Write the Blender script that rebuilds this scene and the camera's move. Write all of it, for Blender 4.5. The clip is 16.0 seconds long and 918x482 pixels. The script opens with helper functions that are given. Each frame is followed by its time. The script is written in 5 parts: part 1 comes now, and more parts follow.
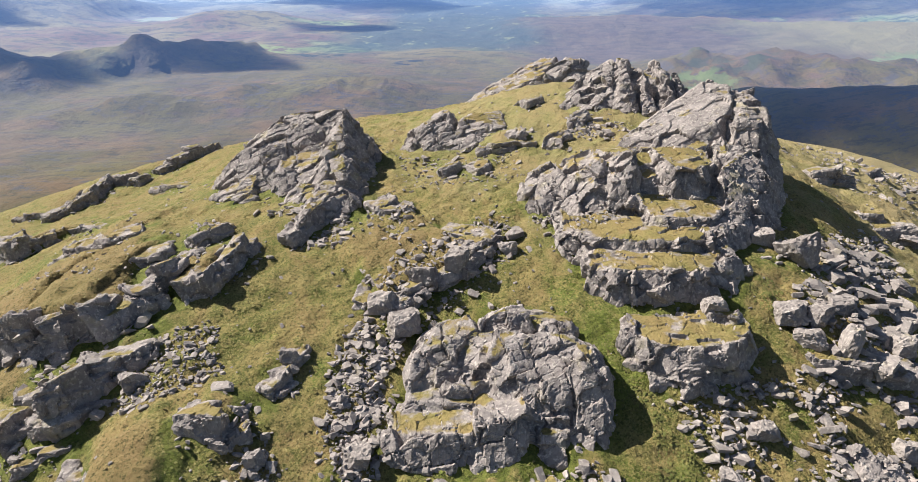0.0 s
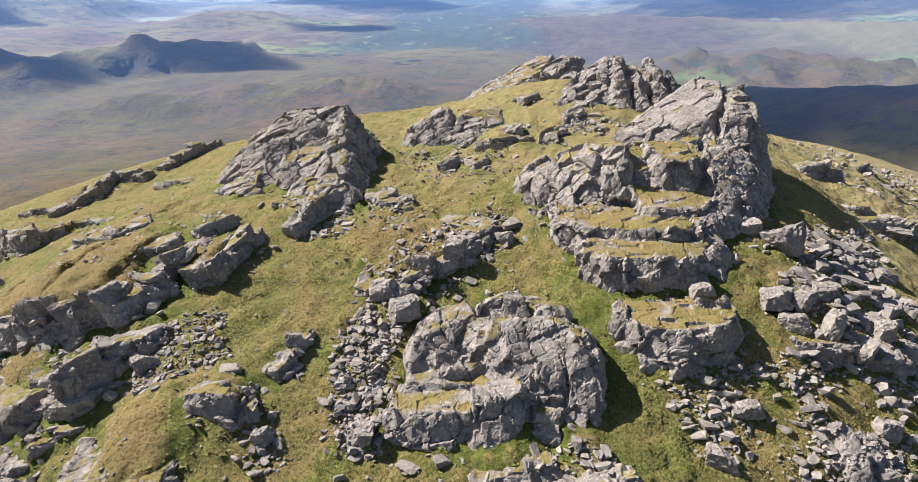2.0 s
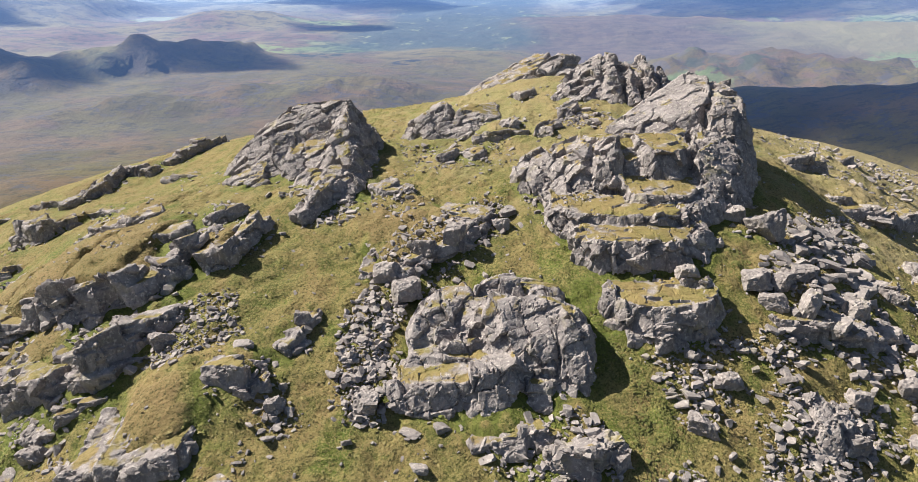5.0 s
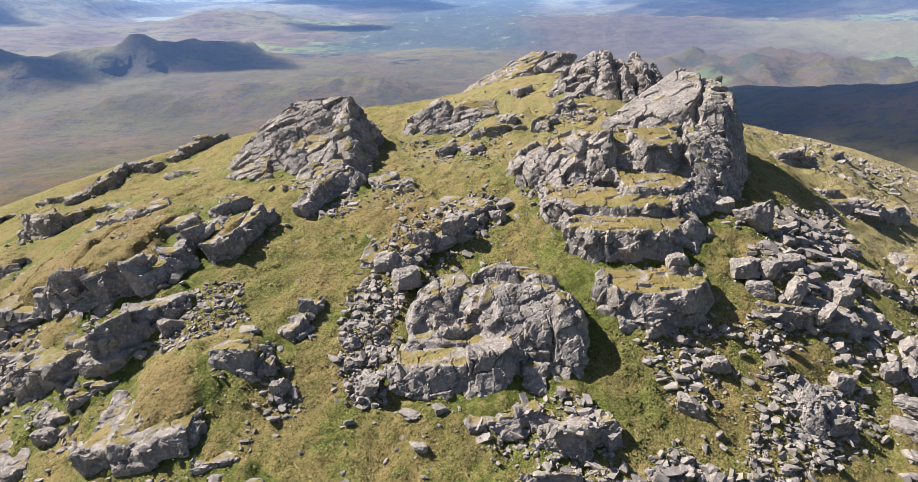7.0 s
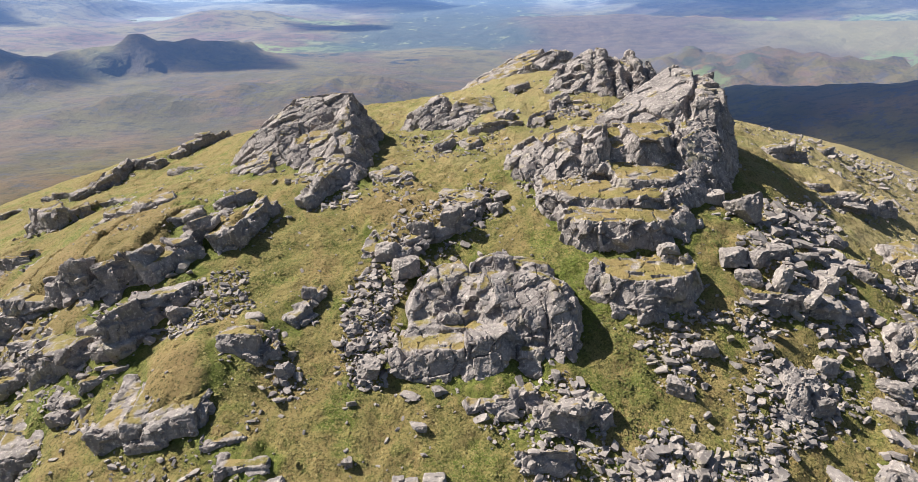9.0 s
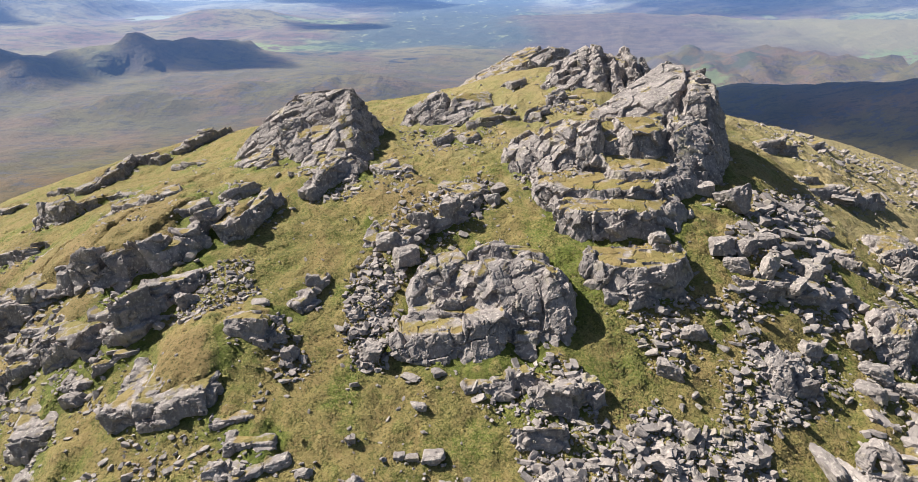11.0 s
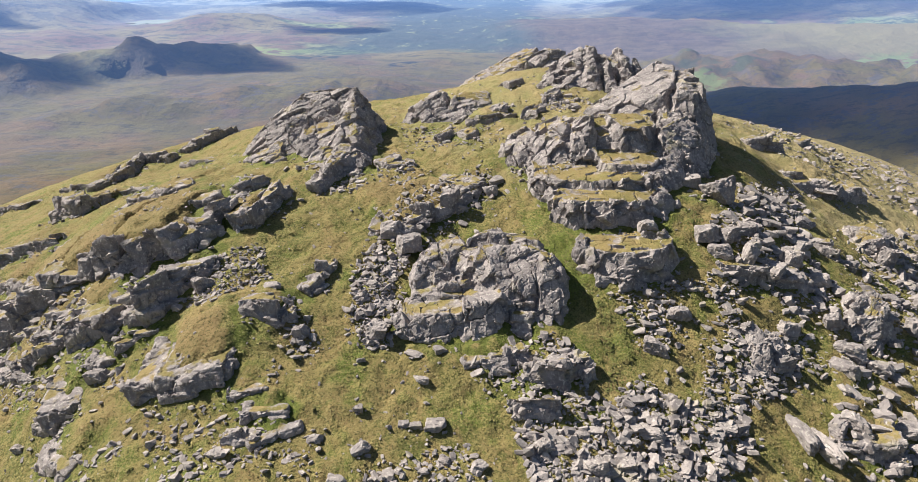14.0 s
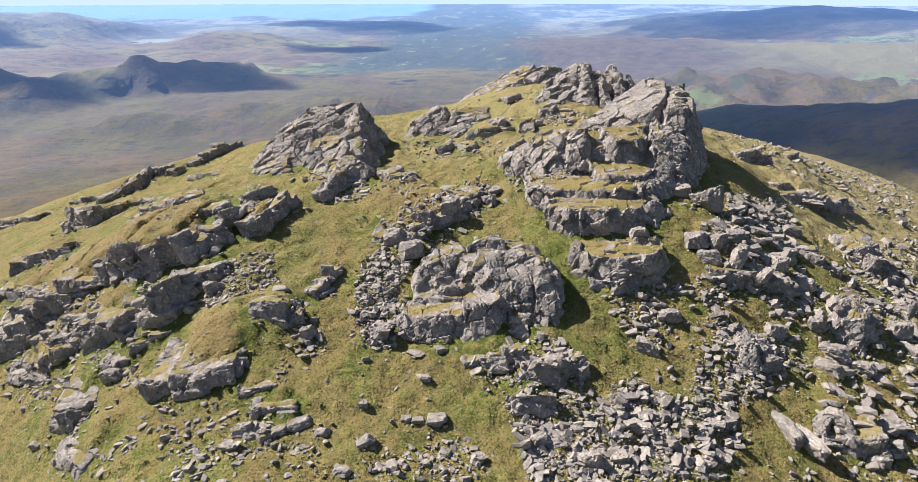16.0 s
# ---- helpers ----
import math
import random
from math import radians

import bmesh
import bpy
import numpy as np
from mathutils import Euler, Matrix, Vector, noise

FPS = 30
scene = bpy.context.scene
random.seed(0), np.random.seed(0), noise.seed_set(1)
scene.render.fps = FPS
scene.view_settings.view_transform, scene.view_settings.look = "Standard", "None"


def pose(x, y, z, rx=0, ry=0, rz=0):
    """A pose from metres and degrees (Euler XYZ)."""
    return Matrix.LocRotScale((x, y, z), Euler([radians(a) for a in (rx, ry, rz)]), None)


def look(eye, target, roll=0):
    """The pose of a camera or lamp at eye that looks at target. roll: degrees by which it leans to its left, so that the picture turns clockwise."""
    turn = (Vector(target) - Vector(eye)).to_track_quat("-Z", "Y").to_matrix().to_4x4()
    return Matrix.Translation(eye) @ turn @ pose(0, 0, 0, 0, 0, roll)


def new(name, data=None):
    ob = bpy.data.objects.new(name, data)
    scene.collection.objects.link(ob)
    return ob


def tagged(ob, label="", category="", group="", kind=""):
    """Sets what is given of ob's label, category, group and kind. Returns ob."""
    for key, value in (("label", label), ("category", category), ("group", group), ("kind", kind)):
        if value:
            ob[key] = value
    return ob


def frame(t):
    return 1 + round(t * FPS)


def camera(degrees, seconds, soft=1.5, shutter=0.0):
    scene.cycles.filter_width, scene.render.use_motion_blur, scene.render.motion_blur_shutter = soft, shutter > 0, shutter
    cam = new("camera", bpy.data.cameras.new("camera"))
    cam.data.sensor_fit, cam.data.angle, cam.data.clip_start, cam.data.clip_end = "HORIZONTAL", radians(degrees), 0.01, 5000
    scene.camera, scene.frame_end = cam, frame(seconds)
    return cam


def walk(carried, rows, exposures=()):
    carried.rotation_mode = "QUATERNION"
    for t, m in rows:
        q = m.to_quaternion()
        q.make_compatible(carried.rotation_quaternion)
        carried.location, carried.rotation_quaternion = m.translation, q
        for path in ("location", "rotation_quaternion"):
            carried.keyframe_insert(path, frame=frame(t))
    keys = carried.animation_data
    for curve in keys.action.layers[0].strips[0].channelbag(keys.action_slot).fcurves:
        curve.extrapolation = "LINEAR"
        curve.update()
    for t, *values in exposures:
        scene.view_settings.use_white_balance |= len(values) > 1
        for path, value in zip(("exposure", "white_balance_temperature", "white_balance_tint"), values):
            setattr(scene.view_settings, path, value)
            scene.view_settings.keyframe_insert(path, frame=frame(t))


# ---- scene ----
cam = camera(75.0, 16.0, soft=0.6)
METRES, EYE, TILT, LEAN, TURN = 20.0, 40.0, -24.3, 0.0, 0.0
ROWS = [
    (0.0, 0.0, 0.0, 0.0, 0.0, 0.0, -0.0),
    (0.5, 0.001, -0.0227, -0.0115, -0.04, 0.01, 0.01),
    (1.0, 0.0012, -0.0481, -0.0239, -0.08, -0.0, 0.02),
    (1.5, 0.0022, -0.0754, -0.038, -0.1, 0.02, 0.03),
    (2.0, 0.0024, -0.1032, -0.0511, -0.11, 0.01, 0.04),
    (2.5, 0.002, -0.1319, -0.0641, -0.14, 0.03, 0.05),
    (3.0, 0.0022, -0.1601, -0.0772, -0.15, 0.01, 0.05),
    (3.5, 0.002, -0.1873, -0.0882, -0.18, -0.01, 0.07),
    (4.0, 0.0017, -0.2138, -0.1002, -0.19, 0.02, 0.07),
    (6.5, 0.0069, -0.3382, -0.1607, -0.26, -0.01, 0.14),
    (7.0, 0.0081, -0.3637, -0.1729, -0.28, -0.01, 0.15),
    (7.5, 0.0083, -0.3889, -0.1857, -0.29, -0.01, 0.15),
    (8.0, 0.0096, -0.4138, -0.1973, -0.3, -0.01, 0.16),
    (8.5, 0.0108, -0.4384, -0.209, -0.33, -0.04, 0.17),
    (9.0, 0.0114, -0.4624, -0.2217, -0.38, -0.02, 0.2),
    (11.5, 0.014, -0.5987, -0.2861, -0.49, -0.13, 0.24),
    (12.0, 0.0134, -0.6291, -0.3008, -0.51, -0.12, 0.23),
    (12.5, 0.012, -0.6603, -0.316, -0.53, -0.11, 0.24),
    (13.0, 0.0106, -0.6926, -0.3308, -0.53, -0.12, 0.25),
    (13.5, 0.0088, -0.725, -0.3454, -0.56, -0.12, 0.26),
    (14.0, 0.0084, -0.7587, -0.3594, -0.55, 0.23, 0.26),
    (14.5, 0.0072, -0.7929, -0.3739, -0.57, 0.7, 0.26),
    (15.0, 0.0063, -0.8279, -0.3893, -0.56, 1.13, 0.26),
    (15.5, 0.0052, -0.8651, -0.4052, -0.57, 1.5, 0.26),
    (16.0, 0.0036, -0.9052, -0.4232, -0.59, 1.86, 0.27),
]
# the fell top stands at z = 0 to 28 m; the valley lies about 190 m below
walk(cam, [(t, pose(0, 0, EYE, TILT, LEAN, TURN) @ pose(METRES * x, METRES * y, METRES * z, 90 + pitch, roll, yaw)) for t, x, y, z, yaw, pitch, roll in ROWS])

# ---- daylight ----
SUN_UP, SUN_AHEAD = 43.0, 23.0
world = bpy.data.worlds.new("sky")
scene.world = world
world.use_nodes = True
sky = world.node_tree.nodes.new("ShaderNodeTexSky")
sky.sky_type, sky.sun_disc = "NISHITA", False
sky.sun_elevation, sky.sun_rotation = radians(SUN_UP), radians(-90 + SUN_AHEAD)
sky.altitude, sky.air_density, sky.dust_density = 650, 1.0, 1.5
world.node_tree.links.new(sky.outputs[0], world.node_tree.nodes["Background"].inputs[0])
world.node_tree.nodes["Background"].inputs[1].default_value = 0.05
sun = new("sun", bpy.data.lights.new("sun", "SUN"))
sun.data.energy, sun.data.angle, sun.data.color = 5.0, radians(0.53), (1.0, 0.94, 0.84)
TO_SUN = Vector((-math.cos(radians(SUN_UP)) * math.cos(radians(SUN_AHEAD)), math.cos(radians(SUN_UP)) * math.sin(radians(SUN_AHEAD)), math.sin(radians(SUN_UP))))
sun.matrix_world = look(TO_SUN * 50, (0, 0, 0))
scene.view_settings.exposure = 1.0


# ---- materials ----
class Mat:
    """A node material with short calls for its nodes."""

    def __init__(self, name, roughness=0.9):
        self.m = bpy.data.materials.new(name)
        self.m.use_nodes = True
        self.n, self.l = self.m.node_tree.nodes, self.m.node_tree.links
        self.b = self.n["Principled BSDF"]
        self.b.inputs["Roughness"].default_value = roughness
        self.b.inputs["Specular IOR Level"].default_value = 0.25
        self.pos = self.n.new("ShaderNodeNewGeometry")

    def put(self, socket, value):
        if hasattr(value, "is_output"):
            self.l.new(value, socket)
        elif isinstance(value, tuple) and len(value) == 3 and socket.type == "RGBA":
            socket.default_value = (*value, 1)
        else:
            socket.default_value = value

    def noise(self, size, detail=4.0, rough=0.55, at=None, stretch=None):
        vector = at or self.pos.outputs["Position"]
        if stretch:
            mapping = self.n.new("ShaderNodeMapping")
            self.put(mapping.inputs["Scale"], stretch)
            self.l.new(vector, mapping.inputs["Vector"])
            vector = mapping.outputs[0]
        node = self.n.new("ShaderNodeTexNoise")
        self.l.new(vector, node.inputs["Vector"])
        for key, value in (("Scale", 1 / size), ("Detail", detail), ("Roughness", rough)):
            node.inputs[key].default_value = value
        return node.outputs["Fac"]

    def cells(self, size, feature="F1", out="Distance", stretch=None):
        vector = self.pos.outputs["Position"]
        if stretch:
            mapping = self.n.new("ShaderNodeMapping")
            self.put(mapping.inputs["Scale"], stretch)
            self.l.new(vector, mapping.inputs["Vector"])
            vector = mapping.outputs[0]
        node = self.n.new("ShaderNodeTexVoronoi")
        node.feature = feature
        self.l.new(vector, node.inputs["Vector"])
        node.inputs["Scale"].default_value = 1 / size
        return node.outputs[out]

    def ramp(self, value, low, high, a=0.0, b=1.0, smooth=True):
        node = self.n.new("ShaderNodeMapRange")
        node.interpolation_type = "SMOOTHSTEP" if smooth else "LINEAR"
        for key, v in (("Value", value), ("From Min", low), ("From Max", high), ("To Min", a), ("To Max", b)):
            self.put(node.inputs[key], v)
        return node.outputs[0]

    def mix(self, fac, a, b, kind="MIX"):
        node = self.n.new("ShaderNodeMix")
        node.data_type, node.blend_type = "RGBA", kind
        self.put(node.inputs[0], fac), self.put(node.inputs[6], a), self.put(node.inputs[7], b)
        return node.outputs[2]

    def sum(self, op, a, b):
        node = self.n.new("ShaderNodeMath")
        node.operation = op
        self.put(node.inputs[0], a), self.put(node.inputs[1], b)
        return node.outputs[0]

    def split(self, vector):
        node = self.n.new("ShaderNodeSeparateXYZ")
        self.l.new(vector, node.inputs[0])
        return node.outputs

    def random(self):
        return self.n.new("ShaderNodeObjectInfo").outputs["Random"]

    def done(self, colour, bump=None, depth=0.05, strength=0.8):
        self.put(self.b.inputs["Base Color"], colour)
        if bump is not None:
            node = self.n.new("ShaderNodeBump")
            node.inputs["Strength"].default_value, node.inputs["Distance"].default_value = strength, depth
            self.l.new(bump, node.inputs["Height"])
            self.l.new(node.outputs[0], self.b.inputs["Normal"])
        return self.m


def turf_colour(m):
    """Rough fell grass: olive, straw and bright wet green in patches."""
    c = m.mix(m.ramp(m.noise(8, 5, 0.62), 0.42, 0.58), (0.112, 0.119, 0.030), (0.212, 0.160, 0.066))
    c = m.mix(m.ramp(m.noise(3.1, 5, 0.6, stretch=(1.0, 0.6, 1.0)), 0.46, 0.60), c, (0.222, 0.156, 0.068))
    c = m.mix(m.ramp(m.noise(5.3, 4), 0.50, 0.64), c, (0.098, 0.130, 0.022))
    c = m.mix(m.ramp(m.noise(0.9, 6, 0.8), 0.46, 0.60, 0.0, 0.8), c, (0.240, 0.194, 0.072))
    c = m.mix(m.ramp(m.noise(1.7, 6, 0.75), 0.53, 0.63, 0.0, 0.75), c, (0.072, 0.092, 0.018))
    c = m.mix(m.ramp(m.noise(0.18, 4, 0.75), 0.46, 0.60, 0.0, 0.65), c, (0.292, 0.240, 0.096))
    wet = m.n.new("ShaderNodeAttribute")
    wet.attribute_name = "damp"
    lush = m.mix(m.ramp(m.noise(0.7, 5, 0.75), 0.42, 0.62), (0.072, 0.104, 0.014), (0.145, 0.165, 0.034))
    c = m.mix(m.ramp(m.sum("ADD", wet.outputs["Fac"], m.sum("MULTIPLY", m.sum("SUBTRACT", m.noise(2.6, 5, 0.65), 0.5), 1.3)), 0.30, 0.62, 0.0, 0.8), c, lush)
    c = m.mix(m.ramp(m.sum("ADD", wet.outputs["Fac"], m.sum("MULTIPLY", m.sum("SUBTRACT", m.noise(1.8, 5, 0.65), 0.5), 0.8)), -0.05, -0.45, 0.0, 0.65), c, (0.232, 0.160, 0.076))
    return m.mix(m.ramp(m.noise(0.26, 5, 0.8), 0.50, 0.62, 0.0, 0.85), c, (0.050, 0.056, 0.015))


def rock_colour(m):
    """Pinkish grey volcanic rock with pale lichen and dark streaks."""
    c = m.mix(m.ramp(m.noise(1.6, 5, 0.6), 0.35, 0.68), (0.190, 0.168, 0.163), (0.310, 0.275, 0.262))
    c = m.mix(m.ramp(m.noise(0.35, 5, 0.7), 0.51, 0.67, 0.0, 0.8), c, (0.50, 0.455, 0.41))
    c = m.mix(m.ramp(m.noise(0.8, 4, 0.7, stretch=(1.6, 1.6, 0.3)), 0.54, 0.68, 0.0, 0.7), c, (0.120, 0.108, 0.102))
    c = m.mix(m.ramp(m.noise(0.12, 4, 0.75), 0.54, 0.70, 0.0, 0.6), c, (0.15, 0.135, 0.12))
    return m.mix(m.ramp(m.noise(2.7, 4), 0.60, 0.74, 0.0, 0.5), c, (0.33, 0.29, 0.17))


def rock_material(name, turf):
    m = Mat(name, 0.88)
    c = rock_colour(m)
    fine = m.noise(0.22, 6, 0.7)
    bump = m.sum("ADD", m.sum("MULTIPLY", m.noise(0.9, 5, 0.65, stretch=(1.5, 1.5, 0.5)), 2.0), fine)
    if turf:
        flat = m.n.new("ShaderNodeAttribute")
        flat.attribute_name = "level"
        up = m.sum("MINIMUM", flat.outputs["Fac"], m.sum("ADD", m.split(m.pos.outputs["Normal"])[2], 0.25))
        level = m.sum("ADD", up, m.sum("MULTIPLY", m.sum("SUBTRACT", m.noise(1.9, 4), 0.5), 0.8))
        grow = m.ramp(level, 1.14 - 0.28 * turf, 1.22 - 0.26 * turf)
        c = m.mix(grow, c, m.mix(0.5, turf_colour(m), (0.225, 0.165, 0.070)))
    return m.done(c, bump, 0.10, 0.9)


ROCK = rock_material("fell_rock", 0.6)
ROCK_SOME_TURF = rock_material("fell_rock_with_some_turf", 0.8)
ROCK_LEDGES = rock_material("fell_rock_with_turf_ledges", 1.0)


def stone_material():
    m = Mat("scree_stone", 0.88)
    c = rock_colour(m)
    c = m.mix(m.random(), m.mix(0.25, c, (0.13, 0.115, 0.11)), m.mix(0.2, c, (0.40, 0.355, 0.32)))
    return m.done(c, m.noise(0.2, 5, 0.7), 0.06, 0.8)


STONE = stone_material()


def scree_material():
    m = Mat("loose_scree", 0.88)
    c = rock_colour(m)
    c = m.mix(m.pos.outputs["Random Per Island"], m.mix(0.25, c, (0.13, 0.115, 0.11)), m.mix(0.2, c, (0.40, 0.355, 0.32)))
    return m.done(c, m.noise(0.2, 5, 0.7), 0.06, 0.8)


SCREE_STONE = scree_material()


def grass_material():
    m = Mat("grass_blades", 0.85)
    c = m.mix(m.ramp(m.pos.outputs["Random Per Island"], 0.1, 0.95), turf_colour(m), (0.235, 0.200, 0.085))
    return m.done(m.mix(0.55, turf_colour(m), c))


GRASS = grass_material()


def dark_grass_material():
    m = Mat("dark_grass_blades", 0.8)
    c = m.mix(m.pos.outputs["Random Per Island"], (0.078, 0.090, 0.022), (0.135, 0.130, 0.040))
    return m.done(m.mix(m.ramp(m.noise(1.4, 3), 0.5, 0.7), c, (0.10, 0.075, 0.03)))


DARK_GRASS = dark_grass_material()


def plain(name, colour, roughness):
    m = Mat(name, roughness)
    return m.done(colour)


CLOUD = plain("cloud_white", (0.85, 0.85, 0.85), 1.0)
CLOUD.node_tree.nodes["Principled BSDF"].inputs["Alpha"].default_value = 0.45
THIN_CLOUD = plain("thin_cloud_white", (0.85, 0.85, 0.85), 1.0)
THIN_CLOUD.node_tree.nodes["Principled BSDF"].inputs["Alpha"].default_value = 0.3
LOW_SKY = plain("low_sky", (0.02, 0.02, 0.02), 1.0)
LOW_SKY.node_tree.nodes["Principled BSDF"].inputs["Emission Color"].default_value = (0.62, 0.80, 1.0, 1)
LOW_SKY.node_tree.nodes["Principled BSDF"].inputs["Emission Strength"].default_value = 0.55
# pale base colour carries the reflection of the sky
WATER = plain("lake_water", (0.30, 0.37, 0.42), 0.25)


def moor_colour(m):
    """Bog grass, heather, bracken and bare peat."""
    c = m.mix(m.ramp(m.noise(150, 5, 0.6), 0.38, 0.62), (0.068, 0.057, 0.021), (0.112, 0.073, 0.036))
    c = m.mix(m.ramp(m.noise(90, 6, 0.65, stretch=(1, 1.5, 1)), 0.54, 0.66, 0.0, 0.5), c, (0.076, 0.048, 0.056))
    c = m.mix(m.ramp(m.noise(230, 5, 0.6), 0.46, 0.60, 0.0, 0.85), c, (0.094, 0.080, 0.027))
    return m.mix(m.ramp(m.noise(30, 7, 0.8, stretch=(1, 2.0, 1)), 0.50, 0.60, 0.0, 0.75), c, (0.036, 0.036, 0.026))


def distance_from_top(m):
    x, y, z = m.split(m.pos.outputs["Position"])
    return m.sum("SQRT", m.sum("ADD", m.sum("MULTIPLY", x, x), m.sum("MULTIPLY", y, y)), 0.0)


def land_material():
    """Grass on the fell; moorland towards the valley floor."""
    m = Mat("grassland", 0.95)
    away = distance_from_top(m)
    x, y, z = m.split(m.pos.outputs["Position"])
    # right slope and heights: straw grass, its backlit brightness painted into the colour
    dry_pale = m.ramp(m.sum("ADD", m.sum("ADD", x, m.sum("MULTIPLY", y, 0.45)), m.sum("MULTIPLY", m.noise(6, 5, 0.65), 60.0)), 98, 122, 0.0, 0.75)
    dry_pale = m.sum("MAXIMUM", dry_pale, m.ramp(m.sum("ADD", z, m.sum("MULTIPLY", m.noise(5, 5, 0.65), 14.0)), 22, 27, 0.0, 0.4))
    c = m.mix(dry_pale, turf_colour(m), (0.33, 0.27, 0.145))
    c = m.mix(m.ramp(away, 170, 330), c, moor_colour(m))
    bump = m.sum("ADD", m.sum("ADD", m.sum("MULTIPLY", m.noise(0.30, 6, 0.75), 1.6), m.sum("MULTIPLY", m.noise(1.3, 4, 0.6), 3.0)), m.sum("MULTIPLY", m.ramp(away, 200, 500), m.sum("MULTIPLY", m.noise(30, 6, 0.65), 40.0)))
    return m.done(c, bump, 0.24, 0.85)


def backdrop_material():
    """Moors with rock on their knolls, then heath, far woods, fields and hills, with haze painted in as blue tint and
    glow.
    """
    m = Mat("hazy_far_moors", 0.95)
    away = distance_from_top(m)
    slope = m.split(m.pos.outputs["Normal"])[2]
    c = m.mix(m.ramp(m.sum("ADD", slope, m.sum("MULTIPLY", m.noise(40, 5, 0.7), 0.25)), 1.06, 0.97), moor_colour(m), (0.066, 0.061, 0.060))
    z = m.split(m.pos.outputs["Position"])[2]
    bare = m.sum("MULTIPLY", m.ramp(m.noise(46, 6, 0.75, stretch=(1, 1.6, 1)), 0.53, 0.60), m.sum("MULTIPLY", m.ramp(z, -204, -180), m.ramp(away, 1950, 1600)))
    c = m.mix(m.sum("MULTIPLY", bare, 0.9), c, (0.058, 0.054, 0.056))
    heath = m.mix(m.ramp(m.noise(330, 6, 0.62), 0.40, 0.62), (0.150, 0.130, 0.066), (0.112, 0.074, 0.060))
    heath = m.mix(m.ramp(m.noise(85, 7, 0.75, stretch=(1, 1.8, 1)), 0.48, 0.60, 0.0, 0.85), heath, (0.052, 0.052, 0.046))
    c = m.mix(m.ramp(away, 1250, 2200), c, heath)
    field = m.mix(m.cells(70, "F1", "Color"), (0.115, 0.165, 0.06), (0.20, 0.21, 0.11))
    wood = m.mix(m.ramp(m.noise(55, 5, 0.7), 0.44, 0.56), field, (0.045, 0.065, 0.035))
    c = m.mix(m.sum("MULTIPLY", m.ramp(away, 1500, 1900), m.ramp(m.noise(520, 3, 0.5), 0.56, 0.62, 0.0, 0.85)), c, wood)
    # haze painted as blue base colour, from 2.7 km outward
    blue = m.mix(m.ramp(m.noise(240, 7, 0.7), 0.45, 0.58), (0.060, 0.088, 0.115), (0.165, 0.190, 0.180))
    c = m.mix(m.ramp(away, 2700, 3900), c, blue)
    x, y, z = m.split(m.pos.outputs["Position"])
    # woods and meadows along the valley, reached between the moors
    middle = m.sum("ABSOLUTE", m.sum("SUBTRACT", x, m.sum("ADD", m.sum("SUBTRACT", m.sum("MULTIPLY", y, 0.05), 380.0), m.sum("MULTIPLY", m.noise(700, 4, 0.6), 500.0))), 0.0)
    strip = m.sum("MULTIPLY", m.ramp(middle, 480, 240), m.ramp(m.sum("ADD", y, m.sum("MULTIPLY", m.noise(300, 4), 500.0)), 2050, 2350))
    meadow = m.mix(m.ramp(m.noise(60, 5, 0.7, stretch=(1, 0.6, 1)), 0.58, 0.66), (0.036, 0.058, 0.062), (0.15, 0.18, 0.11))
    c = m.mix(m.sum("MULTIPLY", strip, 0.85), c, meadow)
    ridge = m.sum("MULTIPLY", m.ramp(m.sum("ADD", x, m.sum("MULTIPLY", m.noise(300, 5, 0.65), 700.0)), 520, 720), m.ramp(m.sum("ADD", y, m.sum("MULTIPLY", m.noise(200, 4), 200.0)), 1750, 1900))
    heather = m.mix(m.ramp(m.noise(60, 6, 0.7, stretch=(1, 1.6, 1)), 0.42, 0.62), (0.100, 0.079, 0.066), (0.064, 0.052, 0.052))
    heather = m.mix(m.ramp(m.sum("ADD", x, m.sum("MULTIPLY", m.noise(300, 4), 500.0)), 1000, 1500), heather, (0.150, 0.140, 0.080))
    crest = m.sum("ADD", m.sum("ADD", y, m.sum("MULTIPLY", x, 0.37)), m.sum("MULTIPLY", m.noise(180, 4), 160.0))
    c = m.mix(m.sum("MULTIPLY", ridge, m.ramp(crest, 2800, 2680, 0.0, 0.85)), c, heather)
    for px, py, reach, tint in ((470, 1215, 80, (0.100, 0.130, 0.050)), (-640, 1870, 170, (0.15, 0.185, 0.07)), (1180, 1560, 190, (0.12, 0.150, 0.070)), (-137, 1640, 42, (0.022, 0.028, 0.034)), (-408, 1790, 80, (0.028, 0.038, 0.036)), (585, 1345, 100, (0.050, 0.056, 0.036))):
        near = m.sum("ADD", m.sum("POWER", m.sum("SUBTRACT", x, px), 2.0), m.sum("POWER", m.sum("SUBTRACT", y, py), 2.0))
        patch = m.sum("MULTIPLY", m.ramp(m.sum("ADD", m.sum("SQRT", near, 0.0), m.sum("MULTIPLY", m.noise(110, 5, 0.6), reach * 1.1)), reach * 1.65, reach * 1.3), m.ramp(m.noise(38, 4, 0.6), 0.56, 0.50))
        c = m.mix(patch, c, tint)
    red = m.sum("ADD", m.sum("POWER", m.sum("SUBTRACT", x, 760.0), 2.0), m.sum("POWER", m.sum("SUBTRACT", y, 1290.0), 2.0))
